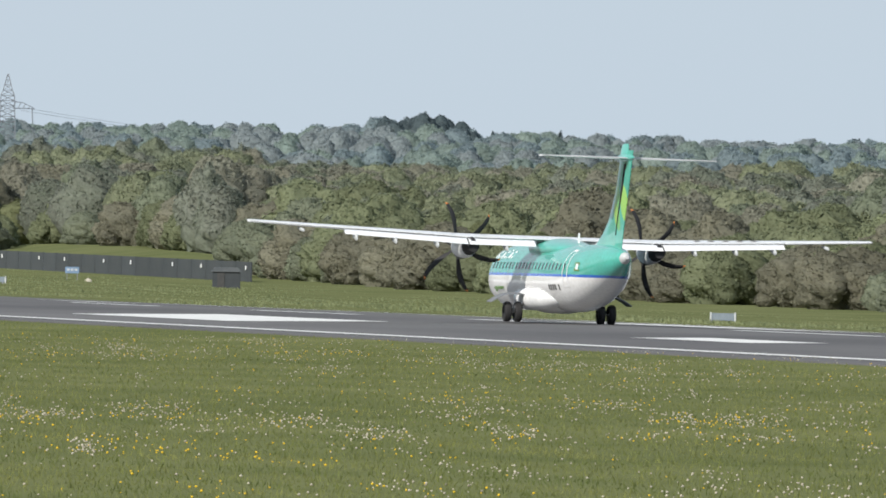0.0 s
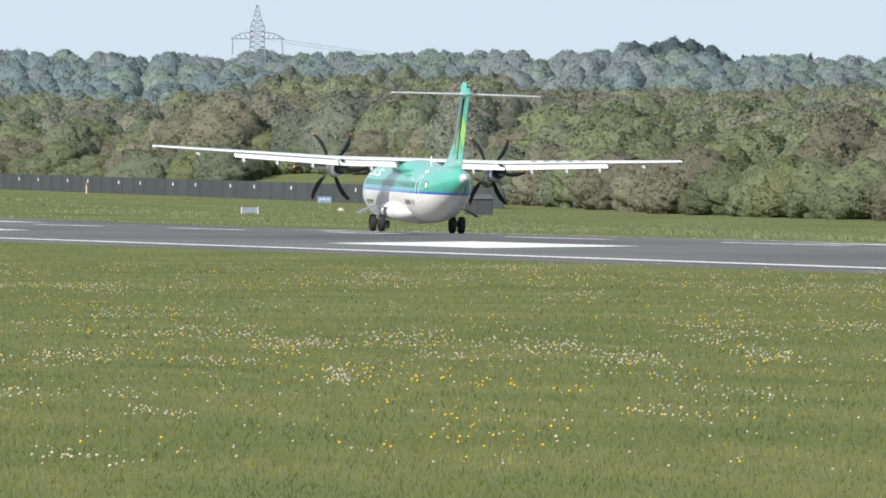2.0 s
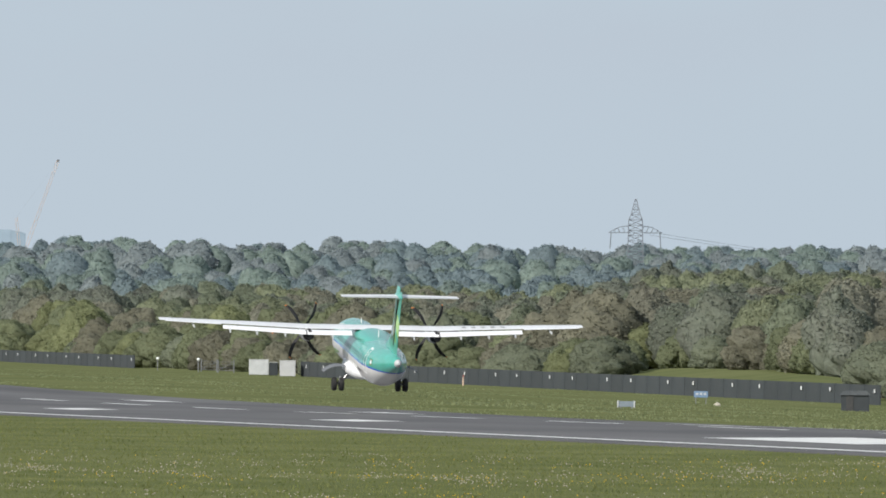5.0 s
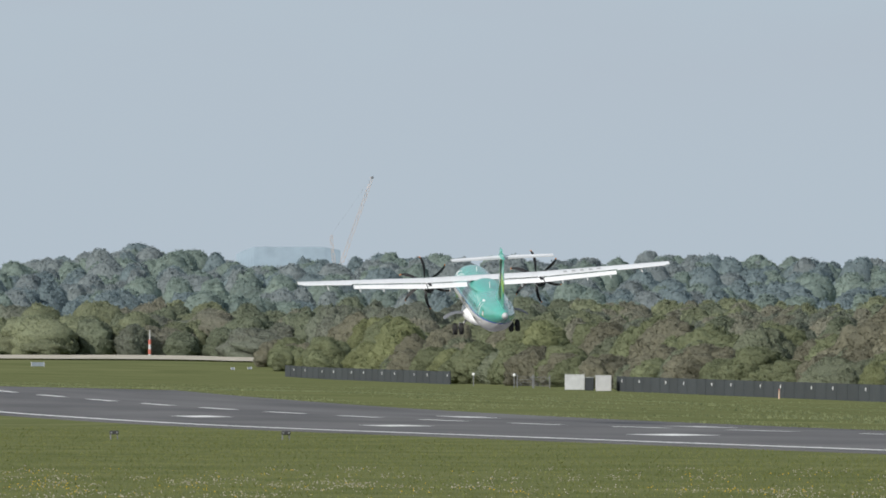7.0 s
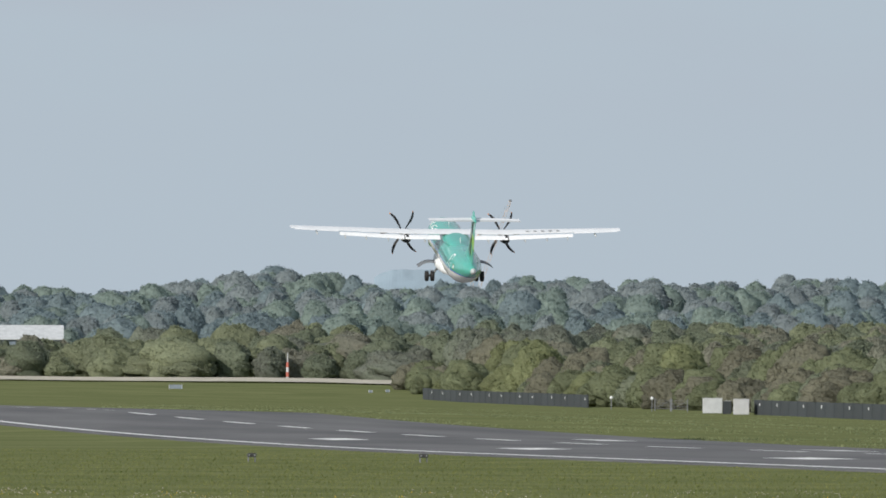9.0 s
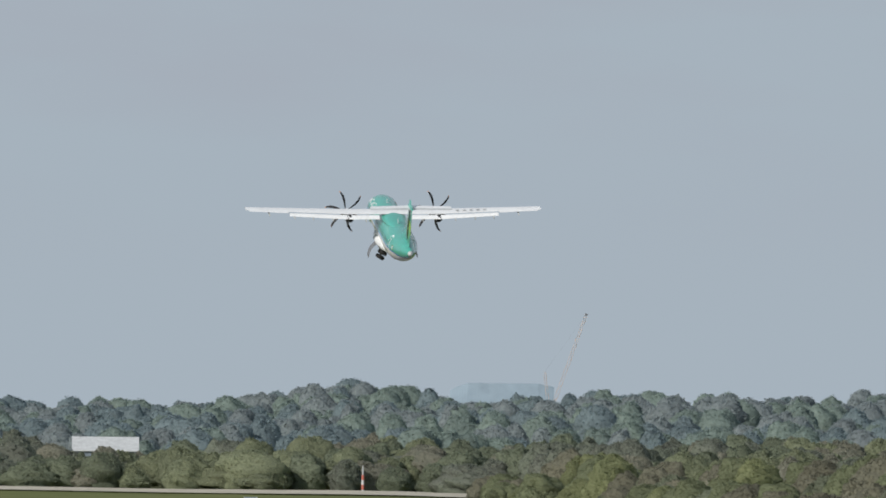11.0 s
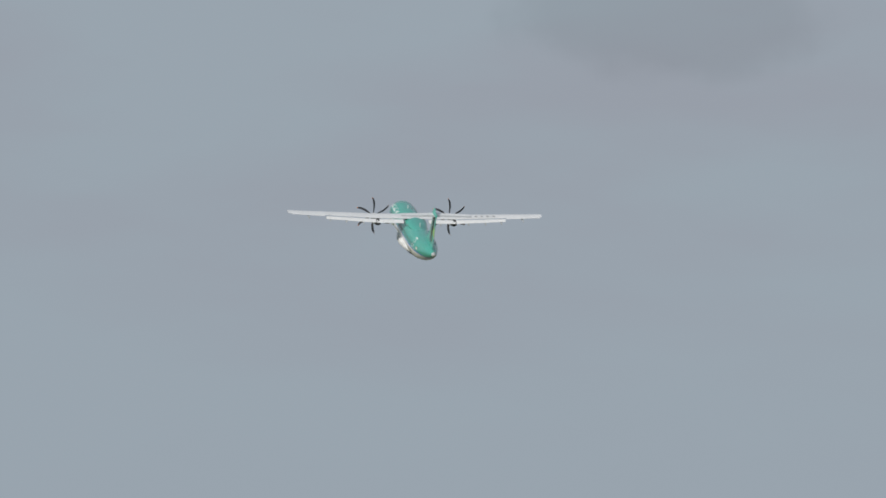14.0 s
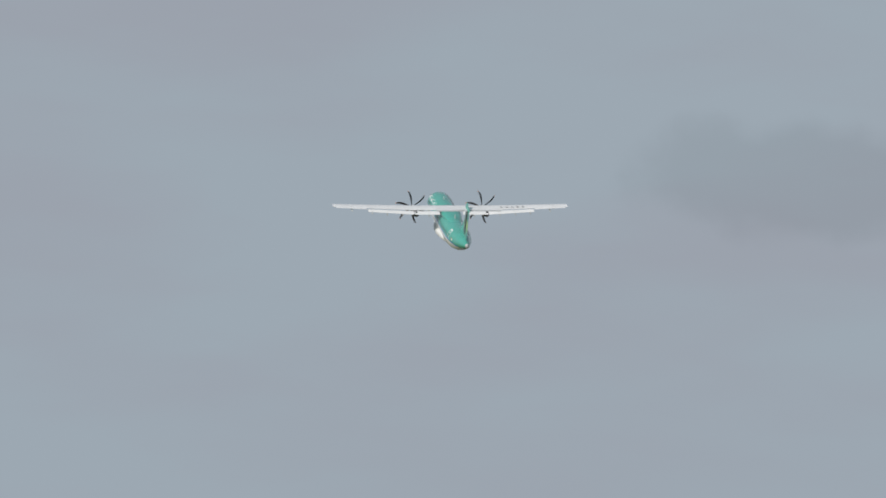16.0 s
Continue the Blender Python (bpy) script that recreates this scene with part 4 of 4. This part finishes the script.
    for x in (-0.2, 0.2):
        rings = [[(x + dx, r * math.sin(2 * math.pi * i / 20), -0.55 + r * math.cos(2 * math.pi * i / 20)) for i in range(20)] for dx, r in ((-.07, .1), (-.08, .2), (-.04, .22), (.04, .22), (.08, .2), (.07, .1))]
        part("wheel", loft(rings), m_tyre, nose)
    nose.matrix_local = pose(0, 10.77, 0.77)
    NOSE.append(nose)
    return A


m_flag = mat("flag_green", (0.10, 0.20, 0.05, 1), None, 0.4)
m_grey = mat("grey_lettering", (0.42, 0.43, 0.44, 1), None, 0.5)
PROPS, GEARS, DOORS, NOSE = [], [], [], []
AIRLINER = build_airliner()


# ---- the far side of the airfield ----
def on_wall(v, off=0.0):
    """A place along the barrier line from its bearing; off: metres nearer than the barrier."""
    x = WALL_X - off
    return x, x / math.tan(v / FOCAL)


def build_barrier(v0, v1, height):
    y1, y0 = on_wall(v0)[1], on_wall(v1)[1]
    wall = thing("noise_barrier", pose(WALL_X, y0, gz(WALL_X, y0)), "long dark grey panelled barrier along the airfield edge", "wall", "", "structure")
    n = max(2, round((y1 - y0) / 12))
    step = (y1 - y0) / n
    panel = box_bm(0, step / 2, height / 2 - 0.4, 0.16, step - 0.03, height + 0.8, 0.01)
    post = box_bm(0, 0, height / 2 - 0.38, 0.22, 0.20, height + 0.82, 0.02)
    plate = box_bm(0, 0, 0, 0.05, 0.9, 0.5, 0.02)
    first = [None, None, None]
    for i in range(n):
        z = gz(WALL_X, y0 + step * i) - gz(WALL_X, y0)
        tilt = math.degrees(math.atan2(gz(WALL_X, y0 + step * (i + 1)) - gz(WALL_X, y0 + step * i), step))
        for j, (nm, bm, m, ma) in enumerate((("panel", panel, pose(0, step * i, z, tilt, 0, 0), m_wall), ("post", post, pose(-0.02, step * i, z), m_wall),
                                             ("plate", plate, pose(-0.25, step * i + 3, z + height - 0.75), m_white))):
            if j == 2 and i % 5 not in (0, 3):
                continue
            if first[j] is None:
                o = first[j] = part(nm, bm, ma, wall)
            else:
                o = new(nm, first[j].data)
                o.parent = wall
            o.matrix_local = m


build_barrier(2985, 4010, 2.5)
build_barrier(2398, 2690, 2.4)


def container(v, width, label, material, height=2.6):
    x, y = on_wall(v, 3)
    e = thing("container", pose(x, y, gz(x, y), 0, 0, -math.degrees(v / FOCAL)), label, "container")
    body = box_bm(0, 3, height / 2, width, 6.0, height, 0.04)
    part("body", body, material, e)
    for k in range(5):
        part("rib", box_bm(-width / 2 + width * (k + .5) / 5, -0.02, height / 2, 0.08, 0.06, height - .3), material, e)
    part("roof", box_bm(0, 3, height + 0.05, width + 0.1, 6.1, 0.08, 0.02), m_greywhite, e)


m_offwhite = mat("offwhite_steel", (0.52, 0.53, 0.54, 1), (0.45, 0.46, 0.47, 1), 0.6, scale=0.7)
container(2961, 2.7, "white steel container at the end of the barrier", m_offwhite)
# added filler: a dark box stands in for the dark opening here
container(2936, 1.5, "narrow dark box added to darken the gap between two containers", m_wall, 2.2)
container(2910, 3.4, "off-white steel container beside the barrier", m_greywhite)


def round_lamp(v, below, dist):
    p = chart(v, below, dist)
    e = thing("floodlight", pose(p.x, p.y, gz(p.x, p.y)), "white round floodlight on a short post", "lamp", "airfield edge lamps")
    h = p.z - gz(p.x, p.y)
    part("post", tube_bm((0, 0, -0.2), (0, 0, h), 0.08), m_galv, e)
    bm = bmesh.new()
    bmesh.ops.create_uvsphere(bm, u_segments=14, v_segments=8, radius=0.30, matrix=pose(0, 0, h))
    part("head", bm, m_white, e)


round_lamp(2731, -15, 2560)
round_lamp(2803, -14, 2500)


m_slate = mat("slate_roof", (0.10, 0.11, 0.12, 1), (0.07, 0.08, 0.09, 1), 0.7, scale=1.5)


def build_cabin():
    p = chart(3966, 62, 1560)
    e = thing("cabin", pose(p.x, p.y, gz(p.x, p.y), 0, 0, -9), "small dark brick hut with a grey shallow roof", "hut")
    part("wall", box_bm(0, 2, 0.85, 3.1, 4.0, 1.9, 0.03), m_wall, e)
    prof = [(-1.7, 1.79), (1.7, 1.79), (1.3, 2.3), (-1.3, 2.3)]
    part("roof", loft([[(x, y, z) for x, z in prof] for y in (-0.2, 4.2)]), m_slate, e, smooth=False)
    part("door", box_bm(-0.6, -0.02, 0.85, 0.8, 0.06, 1.7, 0.01), m_dark, e)


def build_sign():
    p = chart(3693, 42, 1650)
    e = thing("airfield_sign", pose(p.x, p.y, gz(p.x, p.y), 0, 0, -8), "small blue airfield sign board on posts", "sign")
    part("board", box_bm(0, 0, 1.15, 1.65, 0.1, 0.75, 0.02), m_blue, e)
    for k in range(3):
        part("lettering_bar", box_bm(-0.45 + 0.45 * k, -0.06, 1.2, 0.3, 0.02, 0.25), m_greywhite, e)
    for x in (-0.6, 0.6):
        part("post", box_bm(x, 0, 0.35, 0.08, 0.08, 0.9), m_galv, e)


def marker_board(v, below, dist, w, h, label):
    p = chart(v, below, dist)
    e = thing("marker_board", pose(p.x, p.y, gz(p.x, p.y), 0, 0, -11), label, "sign")
    part("board", box_bm(0, 0, h / 2 + 0.1, w, 0.25, h, 0.03), m_board, e, "pale grey board")
    for s in (-1, 1):
        part("end_frame", box_bm(s * (w / 2 - .08), -0.02, h / 2 + 0.1, 0.12, 0.36, h + 0.12, 0.02), m_greywhite, e)
        part("foot", box_bm(s * w * .3, 0, 0.02, 0.1, 0.3, 0.25), m_galv, e)


def approach_unit(v):
    dist = EYE.z * FOCAL / 97
    p = chart(v, 97, dist)
    e = thing("approach_light_unit", pose(p.x, p.y, gz(p.x, p.y), 0, 0, 178), "low dark approach light box in the grass", "airfield light", "approach light units")
    part("housing", box_bm(0, 0, 0.36, 0.50, 0.7, 0.22, 0.03), m_dark, e)
    for x in (-0.16, 0.16):
        part("lens", tube_bm((x, 0.34, 0.36), (x, 0.38, 0.36), 0.06), m_metal, e)
        for y in (-0.25, 0.25):
            part("leg", tube_bm((x * 1.2, y, -0.1), (x * 1.2, y, 0.27), 0.025), m_galv, e)


def build_mast():
    p = chart(2158, -46, 3268)
    e = thing("striped_mast", pose(p.x, p.y, gz(p.x, p.y)), "red and white banded mast at the wood's edge", "mast")
    h = EYE.z + 92 / FOCAL * 3268 - gz(p.x, p.y)
    for k in range(6):
        part("band", tube_bm((0, 0, h * k / 6), (0, 0, h * (k + 1) / 6), (0.36, 0.36, 0.34, 0.34, 0.16, 0.12)[k]), (m_greywhite, m_red, m_greywhite, m_red, m_greywhite, m_greywhite)[k], e)


def build_road():
    """Pale gravel road on the embankment."""
    pts = []
    for k in range(40):
        a = (1000 + 1480 * k / 39) / FOCAL
        d = 3255
        w = 20 if k < 36 else 26
        pts.append(((d - w) * math.sin(a), (d - w) * math.cos(a), (d + 12) * math.sin(a), (d + 12) * math.cos(a)))
    verts = [q for x0, y0, x1, y1 in pts for q in ((x0, y0, gz(x0, y0) + 0.25), (x1, y1, gz(x1, y1) + 0.9))]
    faces = [(2 * i, 2 * i + 2, 2 * i + 3, 2 * i + 1) for i in range(len(pts) - 1)]
    mesh_from("road", verts, faces, m_gravel, "structure", "pale gravel perimeter road on a grass bank", "road")


def build_pylon():
    dist = 4050
    p = chart(3574, 0, dist)
    top = EYE.z + 307 / FOCAL * dist
    g = gz(p.x, p.y)
    h = top - g
    e = thing("electricity_pylon", pose(p.x, p.y, g, 0, 0, -8), "grey lattice electricity pylon beyond the wood", "pylon")
    half = lambda z: 2.55 - 1.25 * (z / h) * (z / h < 0.8) * 0.6 if z < h * .8 else 1.65 * max(0.05, (h - z) / (h * .2)) ** 0.8
    levels = [h * k / 20 for k in range(21)]
    bm = bmesh.new()
    for z0, z1 in zip(levels, levels[1:]):
        a, b = half(z0), half(z1)
        c0 = [(a, a, z0), (-a, a, z0), (-a, -a, z0), (a, -a, z0)]
        c1 = [(b, b, z1), (-b, b, z1), (-b, -b, z1), (b, -b, z1)]
        for i in range(4):
            j = (i + 1) % 4
            add_tube(bm, c0[i], c1[i], 0.17, seg=4)
            add_tube(bm, c0[i], c1[j], 0.065, seg=4)
            add_tube(bm, c0[j], c1[i], 0.065, seg=4)
            add_tube(bm, c1[i], c1[j], 0.065, seg=4)
    part("tower", bm, m_pylon, e, smooth=False)
    zarm = top - g - 60 / FOCAL * dist
    for s in (-1, 1):
        bm = bmesh.new()
        tip = (s * 7.7, 0, zarm)
        for y in (-1.3, 1.3):
            add_tube(bm, (s * 1.5, y, zarm), tip, 0.10, seg=4)
            add_tube(bm, (s * 1.5, y, zarm + 2.0), (s * 4.6, y * .4, zarm + 1.6), 0.09, seg=4)
            add_tube(bm, (s * 4.6, y * .4, zarm + 1.6), tip, 0.09, seg=4)
            for k in range(4):
                add_tube(bm, (s * (1.6 + 1.4 * k), y * (1 - .2 * k), zarm), (s * (2.3 + 1.4 * k), y * (1 - .2 * k), zarm + 1.8 - .3 * k), 0.08, seg=4)
        part("crossarm", bm, m_pylon, e, smooth=False)
        part("insulator", tube_bm((s * 7.0, 0, zarm), (s * 7.3, 0, zarm - 4.6), 0.14, seg=6), m_pylon, e)
    for nm, sx, dz in (("power_line", 7.0, 0.0), ("power_line", 4.0, -0.4)):
        cu = bpy.data.curves.new("power_line", "CURVE")
        cu.dimensions, cu.bevel_depth = "3D", 0.04
        sp = cu.splines.new("POLY")
        sp.points.add(24)
        for i in range(25):
            u = i / 24
            sp.points[i].co = (sx + 64 * u, 190 * u, zarm + dz - 0.2 - 7.5 * u + 1.5 * u * u, 1)
        o = new(nm, cu)
        o.parent = e
        cu.materials.append(m_pylon)


def build_crane():
    dist = 4750
    p = chart(2487, 0, dist)
    g = gz(p.x, p.y)
    k = dist / FOCAL
    e = thing("crawler_crane", pose(p.x, p.y, EYE.z + 215 * k), "distant orange lattice crane standing behind the ridge", "crane")
    def lattice(name, a, b, w, m):
        a, b = Vector(a), Vector(b)
        bm = bmesh.new()
        n = max(3, int((b - a).length / (w * 2)))
        side = Vector((0, 1, 0)).cross((b - a).normalized()) * w / 2
        for s in (-1, 1):
            add_tube(bm, a + side * s, b + side * s * 0.6, 0.055, seg=4)
        for i in range(n):
            q0, q1 = a + (b - a) * i / n, a + (b - a) * (i + 1) / n
            add_tube(bm, q0 + side * (1 if i % 2 else -1), q1 + side * (-1 if i % 2 else 1), 0.035, seg=4)
        part(name, bm, m, e, smooth=False)
    lattice("boom", (0, 0, -6), (64 * k, 0, 148 * k), 1.1, m_haze_orange)
    lattice("mast", (0, 0, -6), (-9 * k, 0, 46 * k), 1.0, m_haze_orange)
    part("head", box_bm(64 * k, 0, 148 * k, 0.8, 0.6, 0.8, 0.1), m_galv, e)
    part("stay", tube_bm((-9 * k, 0, 46 * k), (62 * k, 0, 146 * k), 0.012, seg=4), m_galv, e)
    part("base", box_bm(0, 0, -8, 4, 5, 6, 0.3), m_haze_orange, e)


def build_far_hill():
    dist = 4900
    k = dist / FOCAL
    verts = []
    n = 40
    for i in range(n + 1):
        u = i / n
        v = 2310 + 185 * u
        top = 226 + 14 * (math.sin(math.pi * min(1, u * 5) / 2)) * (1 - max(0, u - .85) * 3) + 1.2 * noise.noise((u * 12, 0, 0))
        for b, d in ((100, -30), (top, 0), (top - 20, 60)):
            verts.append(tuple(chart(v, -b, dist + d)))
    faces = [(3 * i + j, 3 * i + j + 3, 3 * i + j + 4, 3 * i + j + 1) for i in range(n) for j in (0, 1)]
    mesh_from("backdrop", verts, faces, m_farhill, "structure", "flat-topped far hill, haze painted in as pale blue", "hill")


def build_warehouse():
    dist = 3560
    k = dist / FOCAL
    p = chart(1702, 0, dist)
    g = gz(p.x, p.y)
    e = thing("warehouse", pose(p.x, p.y, g, 0, 0, -4), "low warehouse with a pale metal roof in the wood", "building")
    eave, top = EYE.z + 114 * k - g, EYE.z + 139 * k - g
    part("wall", box_bm(0, 8, eave / 2 - 0.5, 16.0, 14, eave + 1), m_board, e)
    part("roof", loft([[(x, 0.4, eave), (x, 8, top), (x, 15.6, eave), (x, 15.6, eave - 0.2), (x, 8, top - 0.25), (x, 0.4, eave - 0.2)] for x in (-8.5, 8.5)]), m_greywhite, e, smooth=False)


build_cabin()
build_sign()
marker_board(4846, 104, 1010, 1.9, 0.55, "low pale grey marker board beyond the runway")
marker_board(3561, 77, 1240, 1.6, 0.5, "small pale grey marker board beyond the runway")
for v, up, w, label in ((1960, 30, 3.0, "white low board on the far grass"), (2305, 25, 0.9, "small pale marker box on the far grass"), (2335, 25, 1.0, "small grey marker box on the far grass")):
    d = min(range(1900, 3200, 10), key=lambda q: abs((gz(*chart(v, 0, q).xy) + 0.4 - EYE.z) / q * FOCAL - up))
    marker_board(v, 0, d, w, 0.9 if w > 2 else 0.5, label)
approach_unit(2095)
approach_unit(2399)
build_mast()
build_road()
build_pylon()
build_crane()
build_far_hill()
build_warehouse()
tree("dark_green", 0, *chart(3722, 0, 2500).xy, 0.95, 20, wide=0.8)


def build_marker_post():
    x, y = on_wall(3272, 6)
    e = thing("marker_post", pose(x, y, gz(x, y)), "short orange marker post before the barrier", "post")
    part("post", tube_bm((0, 0, -0.2), (0, 0, 1.3), 0.15, 0.12, 10), m_haze_orange, e)
    part("cap", tube_bm((0, 0, 1.4), (0, 0, 1.55), 0.18, 0.08, 10), m_red, e)


def build_heap():
    p = chart(3722, 58, 1500)
    bm = bmesh.new()
    bmesh.ops.create_icosphere(bm, subdivisions=3, radius=1.0)
    for v in bm.verts:
        k = 1 + 0.25 * noise.noise(v.co * 2.1)
        v.co = Vector((v.co.x * 0.40 * k, v.co.y * 0.5 * k, max(-0.1, v.co.z) * 0.36 * k))
    o = link("sand_heap", bm, m_gravel)
    o.matrix_world = pose(p.x, p.y, gz(p.x, p.y))
    tagged(o, "small heap of pale sand on the grass", "heap")


def build_gate(v):
    x, y = on_wall(v, 1)
    e = thing("metal_gate", pose(x, y, gz(x, y), 0, 0, -6), "grey tubular metal gate frame between the barriers", "gate", "gates between the barriers")
    for dx in (-1.4, 1.4):
        part("post", tube_bm((dx, 0, -0.2), (dx, 0, 2.3), 0.09), m_galv, e)
    for z in (0.4, 0.9, 1.4, 1.9):
        part("rail", tube_bm((-1.4, 0, z), (1.4, 0, z), 0.03), m_galv, e)
    part("brace", tube_bm((-1.4, 0, 0.4), (1.4, 0, 1.9), 0.03), m_galv, e)


build_marker_post()
build_heap()
build_gate(2822)
build_gate(2852)


# ---- what moves ----
FLIGHT = [  # seconds, place, yaw, pitch, bank
    (0.0, 109.41, 592.55, 0.28, 0.34, 0.05, 1.08), (0.5, 109.50, 619.08, 0.29, 0.33, 0.05, 1.25), (1.0, 109.35, 646.68, 0.32, 0.30, 0.05, 1.42),
    (1.5, 109.69, 675.15, 0.36, 0.34, 0.00, 1.57), (2.0, 109.74, 704.31, 0.44, 0.26, 0.69, 1.62), (2.5, 110.02, 734.00, 0.48, 0.43, 1.94, 1.49),
    (3.0, 110.00, 764.11, 0.63, 0.38, 3.18, 1.80), (3.5, 110.25, 794.54, 0.78, 0.30, 4.05, 2.76), (4.2, 110.60, 837.60, 1.15, 0.10, 5.00, 2.00),
    (5.0, 111.05, 887.30, 2.15, -0.20, 6.00, 0.40), (5.8, 111.40, 937.40, 3.81, -0.40, 6.90, -1.23), (6.0, 111.56, 950.01, 4.34, -0.50, 7.20, -1.79),
    (6.5, 112.15, 981.68, 5.67, -0.70, 7.80, -3.08), (7.0, 112.30, 1013.56, 7.14, -0.83, 8.32, -3.39), (7.5, 112.68, 1045.68, 8.44, -0.79, 8.46, -2.74),
    (8.0, 112.77, 1078.05, 9.92, -0.72, 8.93, -2.80), (8.5, 112.70, 1110.70, 11.61, 0.17, 9.84, -1.20), (8.7, 112.72, 1123.84, 12.37, 0.33, 10.07, 0.09),
    (10.8, 113.24, 1264.63, 25.62, 1.28, 12.94, 0.19), (11.0, 113.35, 1278.27, 27.39, 1.24, 13.29, -0.85), (11.5, 113.89, 1312.50, 31.66, 1.26, 13.22, -2.36),
    (12.0, 114.10, 1346.82, 36.47, 2.16, 13.50, -1.47), (12.5, 114.29, 1381.14, 41.31, 2.79, 13.78, -2.43), (13.0, 114.24, 1415.32, 46.38, 3.42, 13.87, -0.29),
    (13.5, 114.02, 1449.18, 51.71, 4.22, 14.15, 2.13), (14.0, 114.26, 1482.53, 57.40, 4.00, 14.98, 0.24), (14.5, 114.33, 1515.12, 63.30, 3.57, 15.87, -0.13),
    (15.0, 114.10, 1546.68, 69.23, 3.69, 16.21, 0.06), (15.5, 113.64, 1576.87, 75.34, 3.93, 16.75, 0.86), (16.0, 113.23, 1605.32, 81.49, 3.90, 16.92, -0.80)]
# blade angle of the propellers every half second, known to a sixth of a turn
BLADES = [50, 33, 48, 26, 34, 25, 41, 26, 27, 28, 29, 30, 2, 28, 56, 15, 40, 23, 30, 37, 42, 45, 48, 5, 36, 8, 55, 23, 0, 25, 55, 31, 50]


def motions():
    walk(AIRLINER, [(t, pose(x, y, z, pitch, bank, yaw)) for t, x, y, z, yaw, pitch, bank in FLIGHT])
    turns = [BLADES[0]]
    for p, q in zip(BLADES, BLADES[1:]):
        turns.append(turns[-1] + 600 + (q - p + 30) % 60 - 30)
    for side, prop in PROPS:
        rows = []
        for k in range(481):
            i = min(k // 15, 31)
            rows.append((k / 30, pose(side * 4.05, 2.72, 3.12, 0, turns[i] + (turns[i + 1] - turns[i]) * (k / 15 - i), 0)))
        walk(prop, rows)
    # the wheels hang lower as the wing lifts, then fold in under the body
    GEAR = [(0.0, 0, 0.0), (1.5, 0, -0.02), (2.5, 0, -0.12), (3.5, 0, -0.38), (4.2, 0, -0.42), (8.9, 0, -0.42), (9.6, 18, -0.42), (10.8, 56, -0.35), (11.0, 60, -0.32),
            (11.5, 70, -0.26), (12.0, 80, -0.20), (12.5, 84, -0.16), (13.0, 89, -0.10), (13.5, 95, -0.04), (14.2, 104, 0.0), (16.0, 104, 0.0)]
    for side, leg in GEARS:
        walk(leg, [(t, pose(side * 1.15, 0.0, 1.10 + z, 0, side * a, 0)) for t, a, z in GEAR])
    for side, door in DOORS:
        walk(door, [(t, pose(side * 1.15, 0.0, 1.10, 0, side * a, 0)) for t, a in ((0.0, 0), (9.0, 0), (10.8, 40), (12.0, 80), (13.0, 100), (14.2, 122), (16.0, 122))])
    walk(NOSE[0], [(t, pose(0, 10.77, 0.77 + z * 0.3, -a * 0.9, 0, 0)) for t, a, z in GEAR])


motions()
